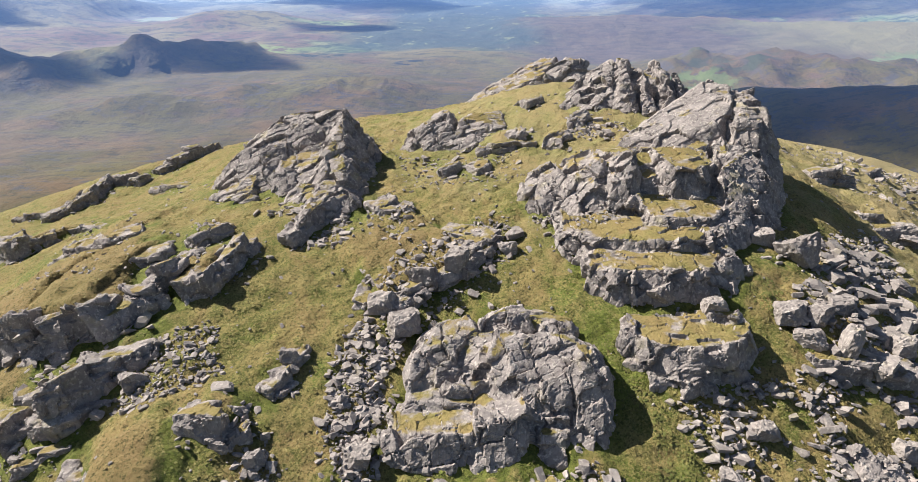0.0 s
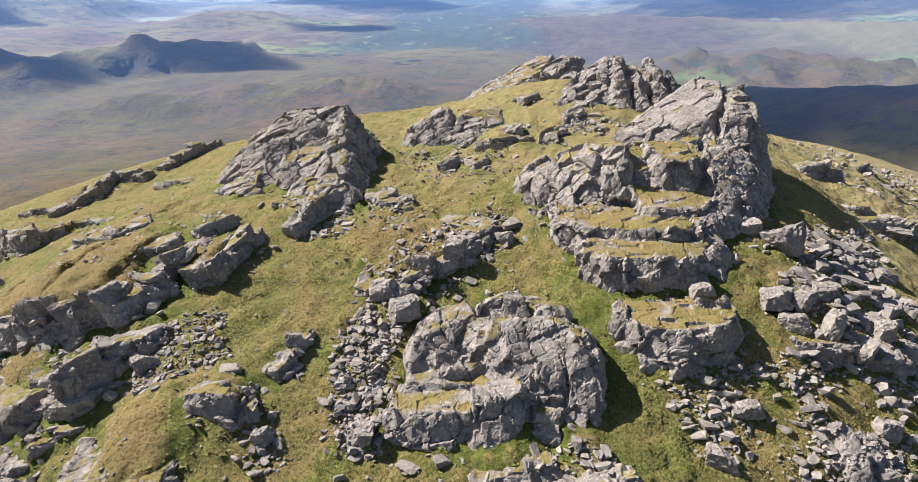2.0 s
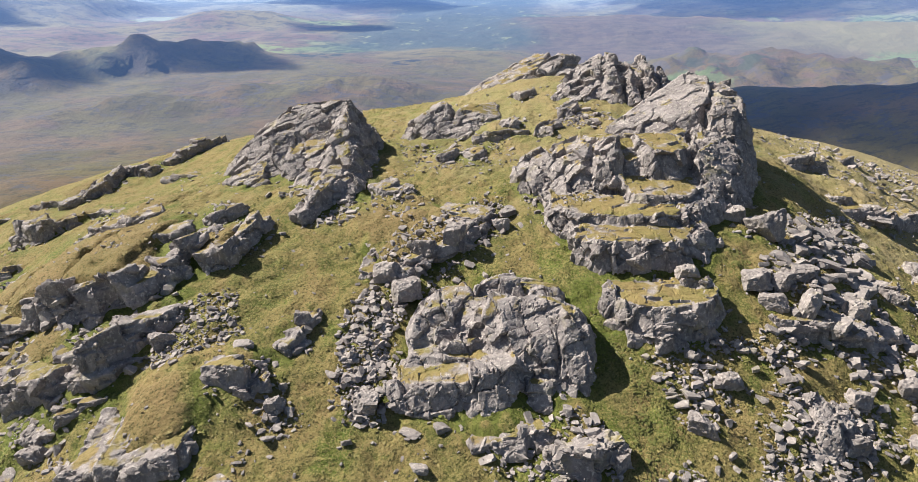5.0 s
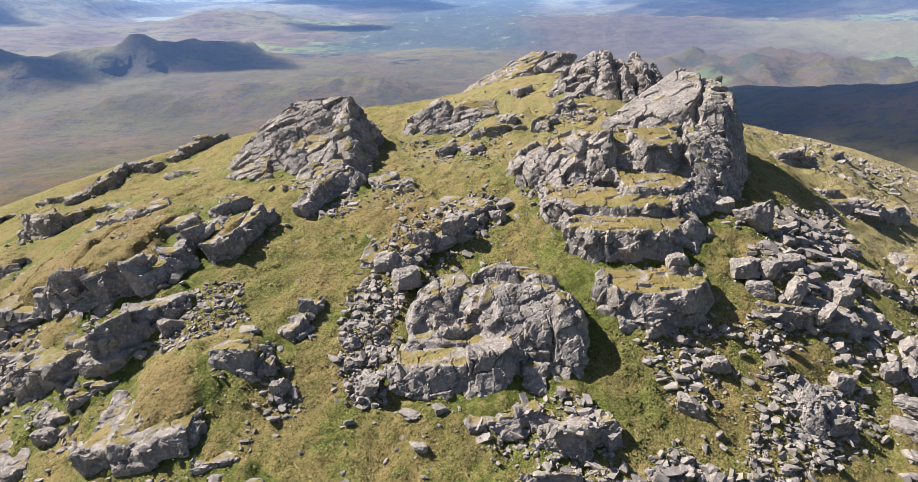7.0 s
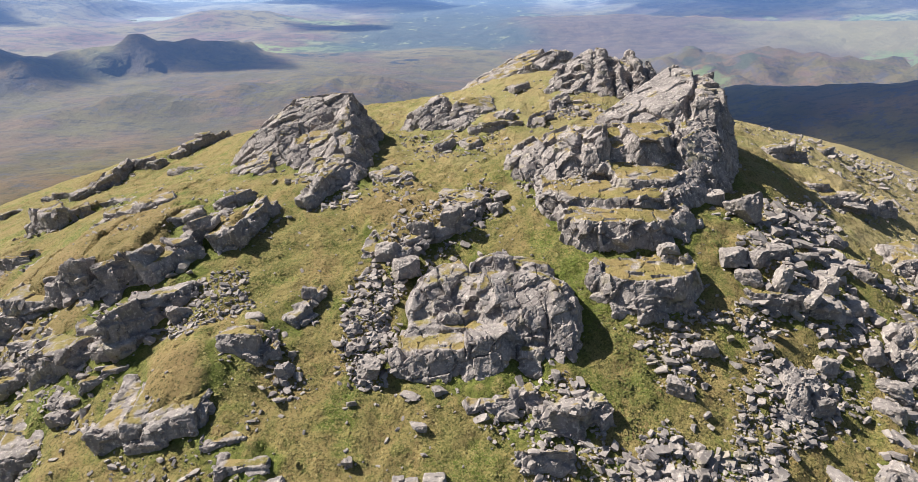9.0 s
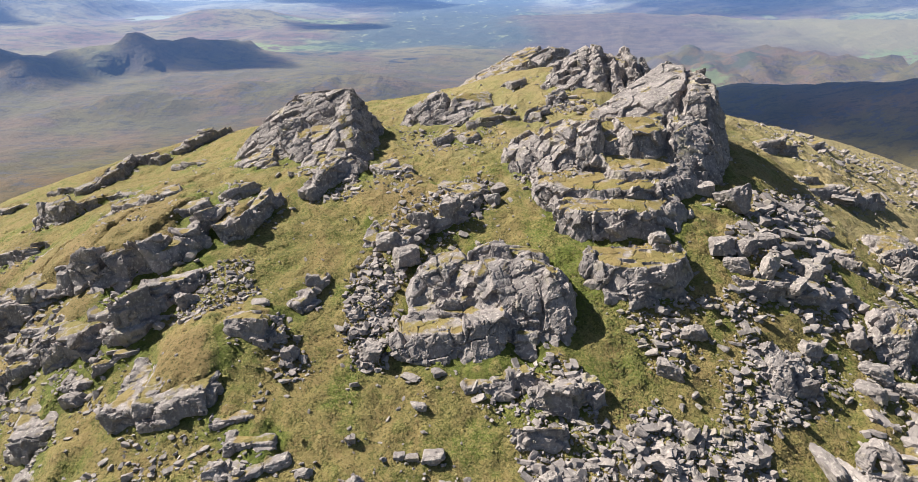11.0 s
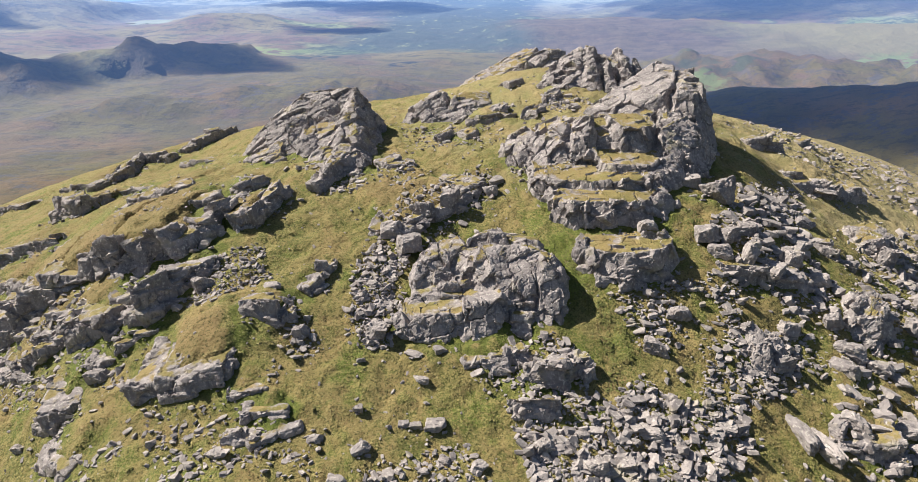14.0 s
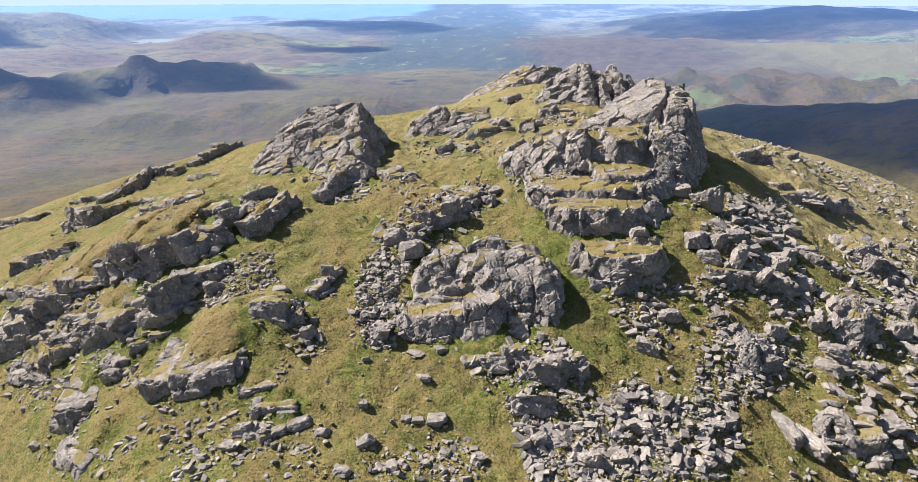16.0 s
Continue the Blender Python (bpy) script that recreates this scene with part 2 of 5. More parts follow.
    c = m.mix(m.sum("MULTIPLY", m.ramp(m.sum("SQRT", red, 0.0), 330, 120), m.ramp(m.noise(90, 5, 0.65), 0.40, 0.62, 0.0, 0.6)), c, (0.122, 0.082, 0.062))
    sea = m.sum("MULTIPLY", m.ramp(m.sum("ADD", away, m.sum("MULTIPLY", m.noise(500, 4), 600.0)), 4330, 4400), m.ramp(m.sum("ADD", x, m.sum("MULTIPLY", m.noise(900, 3), 800.0)), 260, 120))
    c = m.mix(sea, c, (0.10, 0.20, 0.32))
    # bluish glow, stronger with distance, stands in for haze over the land
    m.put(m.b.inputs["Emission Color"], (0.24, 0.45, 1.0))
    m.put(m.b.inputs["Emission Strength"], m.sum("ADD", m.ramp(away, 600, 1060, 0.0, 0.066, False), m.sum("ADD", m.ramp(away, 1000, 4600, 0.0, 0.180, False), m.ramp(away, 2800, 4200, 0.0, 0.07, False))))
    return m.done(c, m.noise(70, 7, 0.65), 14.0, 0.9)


LAND = land_material()
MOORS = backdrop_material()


# ---- shape of the land ----
def hash01(i, j, k, seed):
    """Repeatable numbers from 0 to 1 for whole-number cells."""
    h = (i.astype(np.int64) * 374761393 + j.astype(np.int64) * 668265263 + k.astype(np.int64) * 2147483647 + seed * 1274126177) & 0xFFFFFFFF
    h = ((h ^ (h >> 13)) * 1274126177) & 0xFFFFFFFF
    h = ((h ^ (h >> 15)) * 2246822519) & 0xFFFFFFFF
    return ((h ^ (h >> 16)) & 0xFFFFFF) / float(0x1000000)


def noise2(x, y, seed=0):
    """Smooth noise on the plane, -1 to 1, one cell a metre."""
    i, j = np.floor(x), np.floor(y)
    u, v = x - i, y - j
    u, v = u * u * (3 - 2 * u), v * v * (3 - 2 * v)
    z = np.zeros_like(i)
    a, b = hash01(i, j, z, seed), hash01(i + 1, j, z, seed)
    c, d = hash01(i, j + 1, z, seed), hash01(i + 1, j + 1, z, seed)
    return 2 * ((a * (1 - u) + b * u) * (1 - v) + (c * (1 - u) + d * u) * v) - 1


def rough2(x, y, size, octaves, seed=0, gain=0.5):
    total, amp = np.zeros_like(x), 1.0
    for o in range(octaves):
        total = total + amp * noise2(x / size + 17.3 * o, y / size - 9.1 * o, seed + o)
        size, amp = size / 2.03, amp * gain
    return total


# swells and hollows of the summit: x, y, height; all about 15 m across the slope
SWELLS = [(-60, 20, -9.8), (-60, 40, -4.8), (-60, 80, -1.0), (-60, 100, -2.2), (-40, 20, -5.1), (-40, 40, 3.3), (-40, 100, -3.2), (-20, 20, 0.2),
          (-20, 40, -1.0), (-20, 60, 0.2), (-20, 120, 1.9), (0, 20, -2.8), (0, 40, -2.7), (0, 60, -0.9), (0, 80, -2.8), (20, 20, -3.7), (20, 40, 2.3),
          (20, 80, 2.2), (20, 100, 6.9), (40, 20, -4.7), (40, 40, -0.4), (40, 60, 2.5), (60, 60, -3.4), (60, 80, 3.0), (60, 100, 2.5)]


def summit(x, y):
    """Height of the fell top, without turf."""
    r = np.sqrt((x - 2) ** 2 + (0.95 * (y - 75)) ** 2)
    z = 30 - 0.36 * np.sqrt(r * r + 900)
    for cx, cy, h in SWELLS:
        z = z + h * np.exp(-((x - cx) ** 2 + (y - cy) ** 2) / 450)
    z = z + 16 * np.exp(-((x - 125) ** 2 + (y - 170) ** 2) / 5000)
    z = z + 1.7 * np.exp(-((x + 20) ** 2 + 1.4 * (y - 34) ** 2) / 22)
    z = z + 4.2 * np.exp(-((x + 72) ** 2 + (y - 132) ** 2) / 3200) + 1.2 * np.exp(-((x - 66) ** 2 + (y - 115) ** 2) / 1500)
    out = np.maximum(r - 105, 0)
    back = np.maximum(-10 - y, 0)
    return z - 0.0032 * out ** 2 - 0.006 * back ** 2


# far hills: half width, roughness, crest points (x, y, z)
HILLS = [
    (150, 0.30, [(-975, 1405, -186), (-930, 1423, -150), (-899, 1466, -131), (-867, 1497, -128), (-829, 1530, -129), (-813, 1540, -120), (-800, 1551, -111), (-787, 1561, -124), (-769, 1574, -132), (-692, 1629, -136), (-609, 1672, -144), (-565, 1693, -170), (-525, 1711, -196)]),  # tor
    (220, 0.34, [(-1109, 1281, -86), (-1045, 1333, -101), (-1000, 1366, -116), (-968, 1388, -150), (-940, 1405, -186)]),  # west tor
    (120, 0.6, [(-676, 1044, -180), (-613, 1081, -171), (-562, 1108, -169), (-493, 1141, -181), (-404, 1175, -178), (-299, 1206, -184), (-245, 1218, -198)]),  # knolls
    (150, 0.45, [(-340, 1180, -192), (-270, 1192, -178), (-215, 1202, -172), (-165, 1211, -175), (-95, 1218, -202)]),  # knoll
    (120, 0.2, [(-200, 1630, -204), (-137, 1636, -184), (-83, 1640, -206)]),  # small tarn hill
    (520, 0.06, [(191, 2485, -210), (292, 2475, -166), (413, 2458, -134), (711, 2389, -123), (999, 2284, -126), (1247, 2159, -125), (1625, 1892, -109)]),  # long ridge
    (330, 0.06, [(549, 1388, -173), (613, 1361, -144), (694, 1322, -128), (778, 1274, -121), (849, 1229, -130), (991, 1118, -125)]),  # red hill
    (260, 0.1, [(410, 904, -138), (450, 885, -119), (527, 842, -108), (607, 787, -100), (703, 703, -86)]),  # dark wall
    (850, 0.12, [(-1015, 3642, -130), (-790, 3697, -113), (-557, 3739, -102), (-319, 3767, -116), (-94, 3779, -183)]),  # blue hills
    (850, 0.1, [(701, 3613, -155), (952, 3555, -120), (1355, 3423, -55), (1616, 3309, -41), (1847, 3186, -13), (2018, 3081, -19), (2247, 2920, -42), (2549, 2662, -30)]),  # big dark fell
    (600, 0.12, [(-2304, 2614, 6), (-2105, 2776, -22), (-2007, 2847, -36), (-1939, 2894, -52), (-1881, 2931, -43), (-1797, 2984, -62), (-1710, 3034, -96)]),  # left fell
    (300, 0.15, [(-1161, 2638, -143), (-1006, 2700, -105), (-849, 2753, -122), (-660, 2804, -155), (-458, 2844, -178)]),  # mid moor
]


def far_land(x, y):
    """Height of the valley, the moors and the hills beyond."""
    d = np.hypot(x, y + 8)
    z = np.interp(d, [0, 500, 1100, 2000, 2600, 3200, 3900, 4800, 5400], [-150, -165, -190, -185, -170, -150, -110, -32, -20])
    up = np.zeros_like(z)
    for width, rugged, crest in HILLS:
        best = np.zeros_like(z)
        for (ax, ay, az), (bx, by, bz) in zip(crest, crest[1:]):
            dx, dy = bx - ax, by - ay
            s = np.clip(((x - ax) * dx + (y - ay) * dy) / (dx * dx + dy * dy), 0, 1)
            gap = np.hypot(x - ax - s * dx, y - ay - s * dy) / width
            best = np.maximum(best, (az + s * (bz - az) - z) * (1 - np.clip(gap, 0, 1) ** 1.6) ** 1.7)
        best = best * (1 + rugged * 0.7 * rough2(x, y, width * 0.4, 5, 31))
        up = np.maximum(up, best)
    crags = np.clip(up / 30, 0, 1) * np.abs(rough2(x, y, 90, 4, 47)) * 24 * np.clip((2300 - d) / 600, 0.15, 1) * np.clip((d - 1000) / 250, 0.12, 1)
    basin = np.exp(-(((x + 1390) / 190) ** 2 + ((y - 2880) / 330) ** 2) ** 2)
    up, z = up * (1 - basin), z * (1 - basin) - 160 * basin
    return z + up + crags * (1 - basin) + (1 - basin) * rough2(x, y, 300, 5, 5) * 12 * np.clip(d / 500, 0, 1) * np.clip((5200 - d) / 2500, 0.1, 1)


def height(x, y):
    """Height of the ground anywhere."""
    x, y = np.asarray(x, float), np.asarray(y, float)
    near, far = summit(x, y), far_land(x, y)
    return np.maximum(near, far) + 6 * np.exp(-np.abs(near - far) / 12)


def lie(x, y):
    """Height of the fell top at one place, for setting rocks on it."""
    r2 = (x - 2) ** 2 + (0.95 * (y - 75)) ** 2
    z = 30 - 0.36 * math.sqrt(r2 + 900)
    for cx, cy, h in SWELLS:
        d = (x - cx) ** 2 + (y - cy) ** 2
        if d < 4500:
            z += h * math.exp(-d / 450)
    z += 16 * math.exp(-((x - 125) ** 2 + (y - 170) ** 2) / 5000)
    z += 1.7 * math.exp(-((x + 20) ** 2 + 1.4 * (y - 34) ** 2) / 22)
    z += 4.2 * math.exp(-((x + 72) ** 2 + (y - 132) ** 2) / 3200) + 1.2 * math.exp(-((x - 66) ** 2 + (y - 115) ** 2) / 1500)
    return z - 0.0032 * max(math.sqrt(r2) - 105, 0) ** 2 - 0.006 * max(-10 - y, 0) ** 2


# ---- builders ----
def mesh_object(name, verts, faces, material, smooth=False):
    me = bpy.data.meshes.new(name)
    verts, faces = np.asarray(verts, np.float32), np.asarray(faces, np.int32)
    me.vertices.add(len(verts))
    me.vertices.foreach_set("co", verts.ravel())
    size = faces.shape[1]
    me.loops.add(faces.size)
    me.loops.foreach_set("vertex_index", faces.ravel())
    me.polygons.add(len(faces))
    me.polygons.foreach_set("loop_start", np.arange(0, faces.size, size, dtype=np.int32))
    me.polygons.foreach_set("use_smooth", np.full(len(faces), smooth))
    me.update(calc_edges=True)
    me.materials.append(material)
    return new(name, me)


def hull(bm, points):
    """Adds the convex body round the points."""
    vs = [bm.verts.new(p) for p in points]
    made = bmesh.ops.convex_hull(bm, input=vs)
    loose = {v for v in (*made["geom_interior"], *made["geom_unused"]) if isinstance(v, bmesh.types.BMVert)}
    bmesh.ops.delete(bm, geom=list(loose), context="VERTS")


def prune(points):
    """The corners of the convex body round the points, and its faces as planes."""
    bm = bmesh.new()
    hull(bm, points)
    corners = [v.co.copy() for v in bm.verts]
    bm.faces.ensure_lookup_table()
    planes = [(f.normal.copy(), f.normal.dot(f.verts[0].co)) for f in bm.faces if f.calc_area() > 1e-4]
    bm.free()
    return corners, planes


def outline(points, normal):
    """The corners of the flat convex shape that points of one plane fill."""
    side = Vector(normal).orthogonal().normalized()
    u, v = points @ np.array(side), points @ np.array(Vector(normal).cross(side))
    order = sorted(range(len(points)), key=lambda n: (u[n], v[n]))
    ring = []
    for way in (order, order[::-1]):
        chain = []
        for n in way:
            while len(chain) > 1 and (u[chain[-1]] - u[chain[-2]]) * (v[n] - v[chain[-2]]) - (v[chain[-1]] - v[chain[-2]]) * (u[n] - u[chain[-2]]) < 1e-4:
                chain.pop()
            chain.append(n)
        ring += chain[:-1]
    return points[ring]


def cut(points, at, normal):
    """Cuts a convex body with a plane: the corners of the part in front of it, and of the part behind."""
    p = np.array(points)
    d = (p - np.array(at)) @ np.array(normal)
    front, back = d > 1e-5, d < -1e-5
    if not front.any() or not back.any():
        return (points, []) if front.any() else ([], points)
    a, b = p[front], p[back]
    da, db = d[front][:, None, None], d[back][None, :, None]
    cross = outline((a[:, None, :] + (b[None, :, :] - a[:, None, :]) * (da / (da - db))).reshape(-1, 3), normal)
    halves = []
    for part in (a, b):
        halves.append(prune([Vector(v) for v in np.concatenate([part, cross])])[0])
    return halves


def joint_sets(yaw, dip, plunge=0.0):
    """Normals of the three families of joints in the rock."""
    turn = Euler((radians(dip), radians(plunge), radians(yaw))).to_matrix()
    return [turn @ Vector(v) for v in ((1, 0, 0), (0, 1, 0), (0, 0, 1))]


def weather(points, normals, size, seed):
    """How far the surface of rock stands out or in: flat chips of two sizes, with grooves between them."""
    out = np.zeros(len(points))
    bend = np.stack([rough2(points[:, 0] + 0.7 * points[:, 2], points[:, 1] - 0.6 * points[:, 2] + 40 * a, 0.9 * size, 3, seed + a) for a in range(3)], -1)
    for scale, share in ((1.0, 1.0), (0.42, 0.45)):
        s = size * scale
        p = (points + 0.3 * s * bend) / np.array((s, 0.85 * s, 1.3 * s))
        cell = np.floor(p - 0.5)
        f1, f2, tone, tilt = np.full(len(p), 9.0), np.full(len(p), 9.0), np.zeros(len(p)), np.zeros(len(p))
        for a in (0, 1):
            for b in (0, 1):
                for c in (0, 1):
                    i, j, k = cell[:, 0] + a, cell[:, 1] + b, cell[:, 2] + c
                    r1, r2 = hash01(i, j, k, seed), hash01(i, j, k, seed + 1)
                    r3 = (r1 * 13.7 + r2 * 5.3) % 1.0
                    dx, dy, dz = p[:, 0] - i - 0.25 - 0.5 * r1, p[:, 1] - j - 0.25 - 0.5 * r2, p[:, 2] - k - 0.25 - 0.5 * r3
                    d = np.abs(dx) + np.abs(dy) + np.abs(dz)
                    closer = d < f1
                    f2 = np.where(closer, f1, np.minimum(f2, d))
                    tone, tilt = np.where(closer, r3, tone), np.where(closer, dx * (r2 - 0.5) + dy * (r3 - 0.5) + dz * (r1 - 0.5), tilt)
                    f1 = np.minimum(f1, d)
        out += share * size * (0.18 * (tone - 0.5) + 0.45 * tilt - 0.10 * np.clip(1 - (f2 - f1) / 0.14, 0, 1) * tone)
        seed += 5
    return out + 0.035 * size * rough2(points[:, 0] * 1.3 + points[:, 2] * 0.7, points[:, 1] * 1.3 - points[:, 2] * 0.9, 0.35 * size, 3, seed)


def rough_mesh(name, points, material, size, grain, at=(0, 0, 0)):
    """The mesh of a convex block about its own middle, with rounded corners and a chipped, uneven surface."""
    bm = bmesh.new()
    hull(bm, points)
    if grain:
        for _ in range(5):
            long_edges = [e for e in bm.edges if e.calc_length() > grain]
            if not long_edges:
                break
            bmesh.ops.subdivide_edges(bm, edges=long_edges, cuts=1, use_grid_fill=False)
            bmesh.ops.triangulate(bm, faces=[f for f in bm.faces if len(f.verts) > 3])
        bmesh.ops.smooth_vert(bm, verts=bm.verts[:], factor=0.25, use_axis_x=True, use_axis_y=True, use_axis_z=True)
        bm.normal_update()
        co, no = np.array([v.co for v in bm.verts]), np.array([v.normal for v in bm.verts])
        co = co + no * weather(co + np.array(at), no, size, 3)[:, None]
        for v, c in zip(bm.verts, co):
            v.co = c
    me = bpy.data.meshes.new(name)
    bm.to_mesh(me)
    bm.free()
    me.materials.append(material)
    return me


TOPS = np.full((480, 780), -99.0)  # highest rock in each quarter metre of the fell top, from (-95, 10)


def rest(x, y):
    """The level on which a loose stone comes to rest: turf, or a rock ledge."""
    turf_level = height(x, y) + turf(x, y)
    rock = TOPS[np.clip(((y - 10) * 4).astype(int), 0, 479), np.clip(((x + 95) * 4).astype(int), 0, 779)]
    return np.maximum(turf_level, rock - 0.15)


def damp(x, y):
    """How wet the turf is, 0 to 1: water gathers round the feet of the rocks and leaves none on the banks."""
    rock = (TOPS > -50).astype(float)
    for axis in (0, 1):
        for _ in range(2):
            total = np.cumsum(np.pad(rock, [(9, 8), (0, 0)] if axis == 0 else [(0, 0), (9, 8)], mode="edge"), axis=axis)
            rock = (total[17:] - total[:-17] if axis == 0 else total[:, 17:] - total[:, :-17]) / 17
    row, column = ((y - 10) * 4).astype(int), ((x + 95) * 4).astype(int)
    known = (row >= 0) & (row < 480) & (column >= 0) & (column < 780)
    return np.where(known, rock[np.clip(row, 0, rock.shape[0] - 1), np.clip(column, 0, rock.shape[1] - 1)], 0.0)


def add_damp(ob, x, y):
    field = ob.data.attributes.new("damp", "FLOAT", "POINT")
    dry_pale = np.clip((turf(x, y) - 0.55) / 0.6, 0, 1) * (np.hypot(x, y - 60) < 130)
    field.data.foreach_set("value", (damp(x, y) * (1 - dry_pale) - 0.6 * dry_pale).astype(np.float32))
    return ob


def block_cells(points, sets, extent, bend, seed):
    """Cells of jointed rock: nearness of the joint, tone and tilt of the block, and a number for each block."""
    p = ((points + bend) @ np.array(sets).T) / np.array(extent)
    cell = np.floor(p - 0.5)
    f1, f2, tone, tilt = np.full(len(p), 9.0), np.full(len(p), 9.0), np.zeros(len(p)), np.zeros(len(p))
    block = np.zeros(len(p), np.int64)
    for a in (0, 1):
        for b in (0, 1):
            for c in (0, 1):
                i, j, k = cell[:, 0] + a, cell[:, 1] + b, cell[:, 2] + c
                r1, r2 = hash01(i, j, k, seed), hash01(i, j, k, seed + 1)
                r3 = (r1 * 13.7 + r2 * 5.3) % 1.0
                dx, dy, dz = p[:, 0] - i - 0.2 - 0.6 * r1, p[:, 1] - j - 0.2 - 0.6 * r2, p[:, 2] - k - 0.2 - 0.6 * r3
                dx, dy, dz = 1.3 * dx, 1.3 * dy, 1.3 * dz
                d = np.maximum(np.maximum(np.abs(dx), np.abs(dy)), np.abs(dz)) + 0.28 * (np.abs(dx) + np.abs(dy) + np.abs(dz))
                closer = d < f1
                f2 = np.where(closer, f1, np.minimum(f2, d))
                tone = np.where(closer, r3, tone)
                tilt = np.where(closer, dx * (r2 - 0.5) + dy * (r3 - 0.5) + dz * (r1 - 0.5), tilt)
                block = np.where(closer, (i * 73856 + j * 1934967 + k * 8349).astype(np.int64), block)
                f1 = np.minimum(f1, d)
    return f2 - f1, tone, tilt, block


def voxel_skin(hulls, voxel):
    """One closed even skin round all the convex bodies: its points, faces and normals."""
    bm = bmesh.new()
    for points in hulls:
        hull(bm, points)
    bmesh.ops.recalc_face_normals(bm, faces=bm.faces[:])
    me = bpy.data.meshes.new("skin")
    bm.to_mesh(me)
    bm.free()
    ob = new("skin", me)
    wrap = ob.modifiers.new("skin", "REMESH")
    wrap.mode, wrap.voxel_size = "VOXEL", voxel
    got = bpy.data.meshes.new_from_object(ob.evaluated_get(bpy.context.evaluated_depsgraph_get()))
    bpy.data.objects.remove(ob)
    bpy.data.meshes.remove(me)
    co, no = np.zeros(len(got.vertices) * 3), np.zeros(len(got.vertices) * 3)
    got.vertices.foreach_get("co", co), got.vertices.foreach_get("normal", no)
    faces = np.zeros(len(got.polygons) * 4, np.int32)
    got.polygons.foreach_get("vertices", faces)
    bpy.data.meshes.remove(got)
    return co.reshape(-1, 3), faces.reshape(-1, 4), no.reshape(-1, 3)


def rock_mass(root, hulls, sets, size, voxel, material, seed, ratio=(1.0, 0.85, 1.35), relief=1.0):
    """A crag of fitted blocks with open joints, ledges and chips, each large block a part of root."""
    co, faces, no = voxel_skin(hulls, voxel)
    edges = np.concatenate([faces[:, [0, 1]], faces[:, [1, 2]], faces[:, [2, 3]], faces[:, [3, 0]]])
    soft = no.copy()
    for _ in range(4):
        total = soft.copy()
        np.add.at(total, edges[:, 0], soft[edges[:, 1]])
        soft = total / np.maximum(np.linalg.norm(total, axis=1, keepdims=True), 1e-6)
    bend = np.stack([rough2(co[:, 0] + 0.7 * co[:, 2], co[:, 1] - 0.6 * co[:, 2] + 40 * a, 1.6 * size, 4, seed + a) for a in range(3)], -1)
    step, block = np.zeros(len(co)), None
    for n, (scale, share) in enumerate(((1.0, 1.0), (0.45, 0.55), (0.2, 0.25))):
        s = size * scale
        if s < 1.3 * voxel:
            break
        gap, tone, tilt, ids = block_cells(co, sets, [s * r for r in ratio], 0.14 * s * bend, seed + 7 * n)
        joint = np.clip(1 - gap * s / (1.1 * voxel + 0.03 * s), 0, 1)
        step += share * (s * (0.22 * (tone - 0.5) + 0.5 * tilt) - (0.05 + 0.14 * s) * joint * np.clip(2.4 * tone - 0.8, 0, 1.3))
        block = ids if block is None else block
    step = relief * step + 0.02 * rough2(co[:, 0] * 1.3 + co[:, 2] * 0.7, co[:, 1] * 1.3 - co[:, 2] * 0.9, 0.5, 3, seed)
    level = np.clip(soft[:, 2], 0, 1)
    sod = np.clip((level - 0.90) / 0.06, 0, 1) * (material is not ROCK)
    step = step * (1 - 0.65 * sod)
    co = co + soft * step[:, None]
    ground = summit(co[:, 0], co[:, 1])
    np.maximum.at(TOPS, (np.clip(((co[:, 1] - 10) * 4).astype(int), 0, 479), np.clip(((co[:, 0] + 95) * 4).astype(int), 0, 779)), co[:, 2])
    faces = faces[(co[:, 2] - ground)[faces].max(axis=1) > -0.5]
    which = block[faces[:, 0]]
    order = np.argsort(which, kind="stable")
    at = np.array(root.location)

    def piece(name, part):
        used, index = np.unique(part, return_inverse=True)
        ob = mesh_object(name, co[used] - at, index.reshape(-1, 4), material)
        flat = ob.data.attributes.new("level", "FLOAT", "POINT")
        flat.data.foreach_set("value", level[used].astype(np.float32))
        ob.parent = root
        return ob

    crumbs = []
    for part in np.split(faces[order], np.flatnonzero(np.diff(which[order])) + 1):
        used, index = np.unique(part, return_inverse=True)
        index, mark = index.reshape(-1, 4), np.arange(len(used))
        while True:
            low = mark[index].min(axis=1)
            after = mark.copy()
            np.minimum.at(after, index.ravel(), np.repeat(low, 4))
            if (after == mark).all():
                break
            mark = after
        own = mark[index[:, 0]]
        for n in np.unique(own):
            if (own == n).sum() < 40:
                crumbs.append(part[own == n])
            else:
                piece("rock_block", part[own == n])
    if crumbs:
        tagged(piece("broken_rock", np.concatenate(crumbs)), kind="stuff")


def thing(name, x, y, label, category, group=""):
    ob = new(name)
    ob.location = (x, y, lie(x, y))
    return tagged(ob, label, category, group)


def mass(foot, top):
    """Corners of a rock mass: the outline of its foot on the ground, and the points of its top."""
    return [Vector(p) for p in [(x, y, lie(x, y) - 1.2) for x, y in foot] + [(x, y, lie(x, y) + 0.1) for x, y in foot] + list(top)]


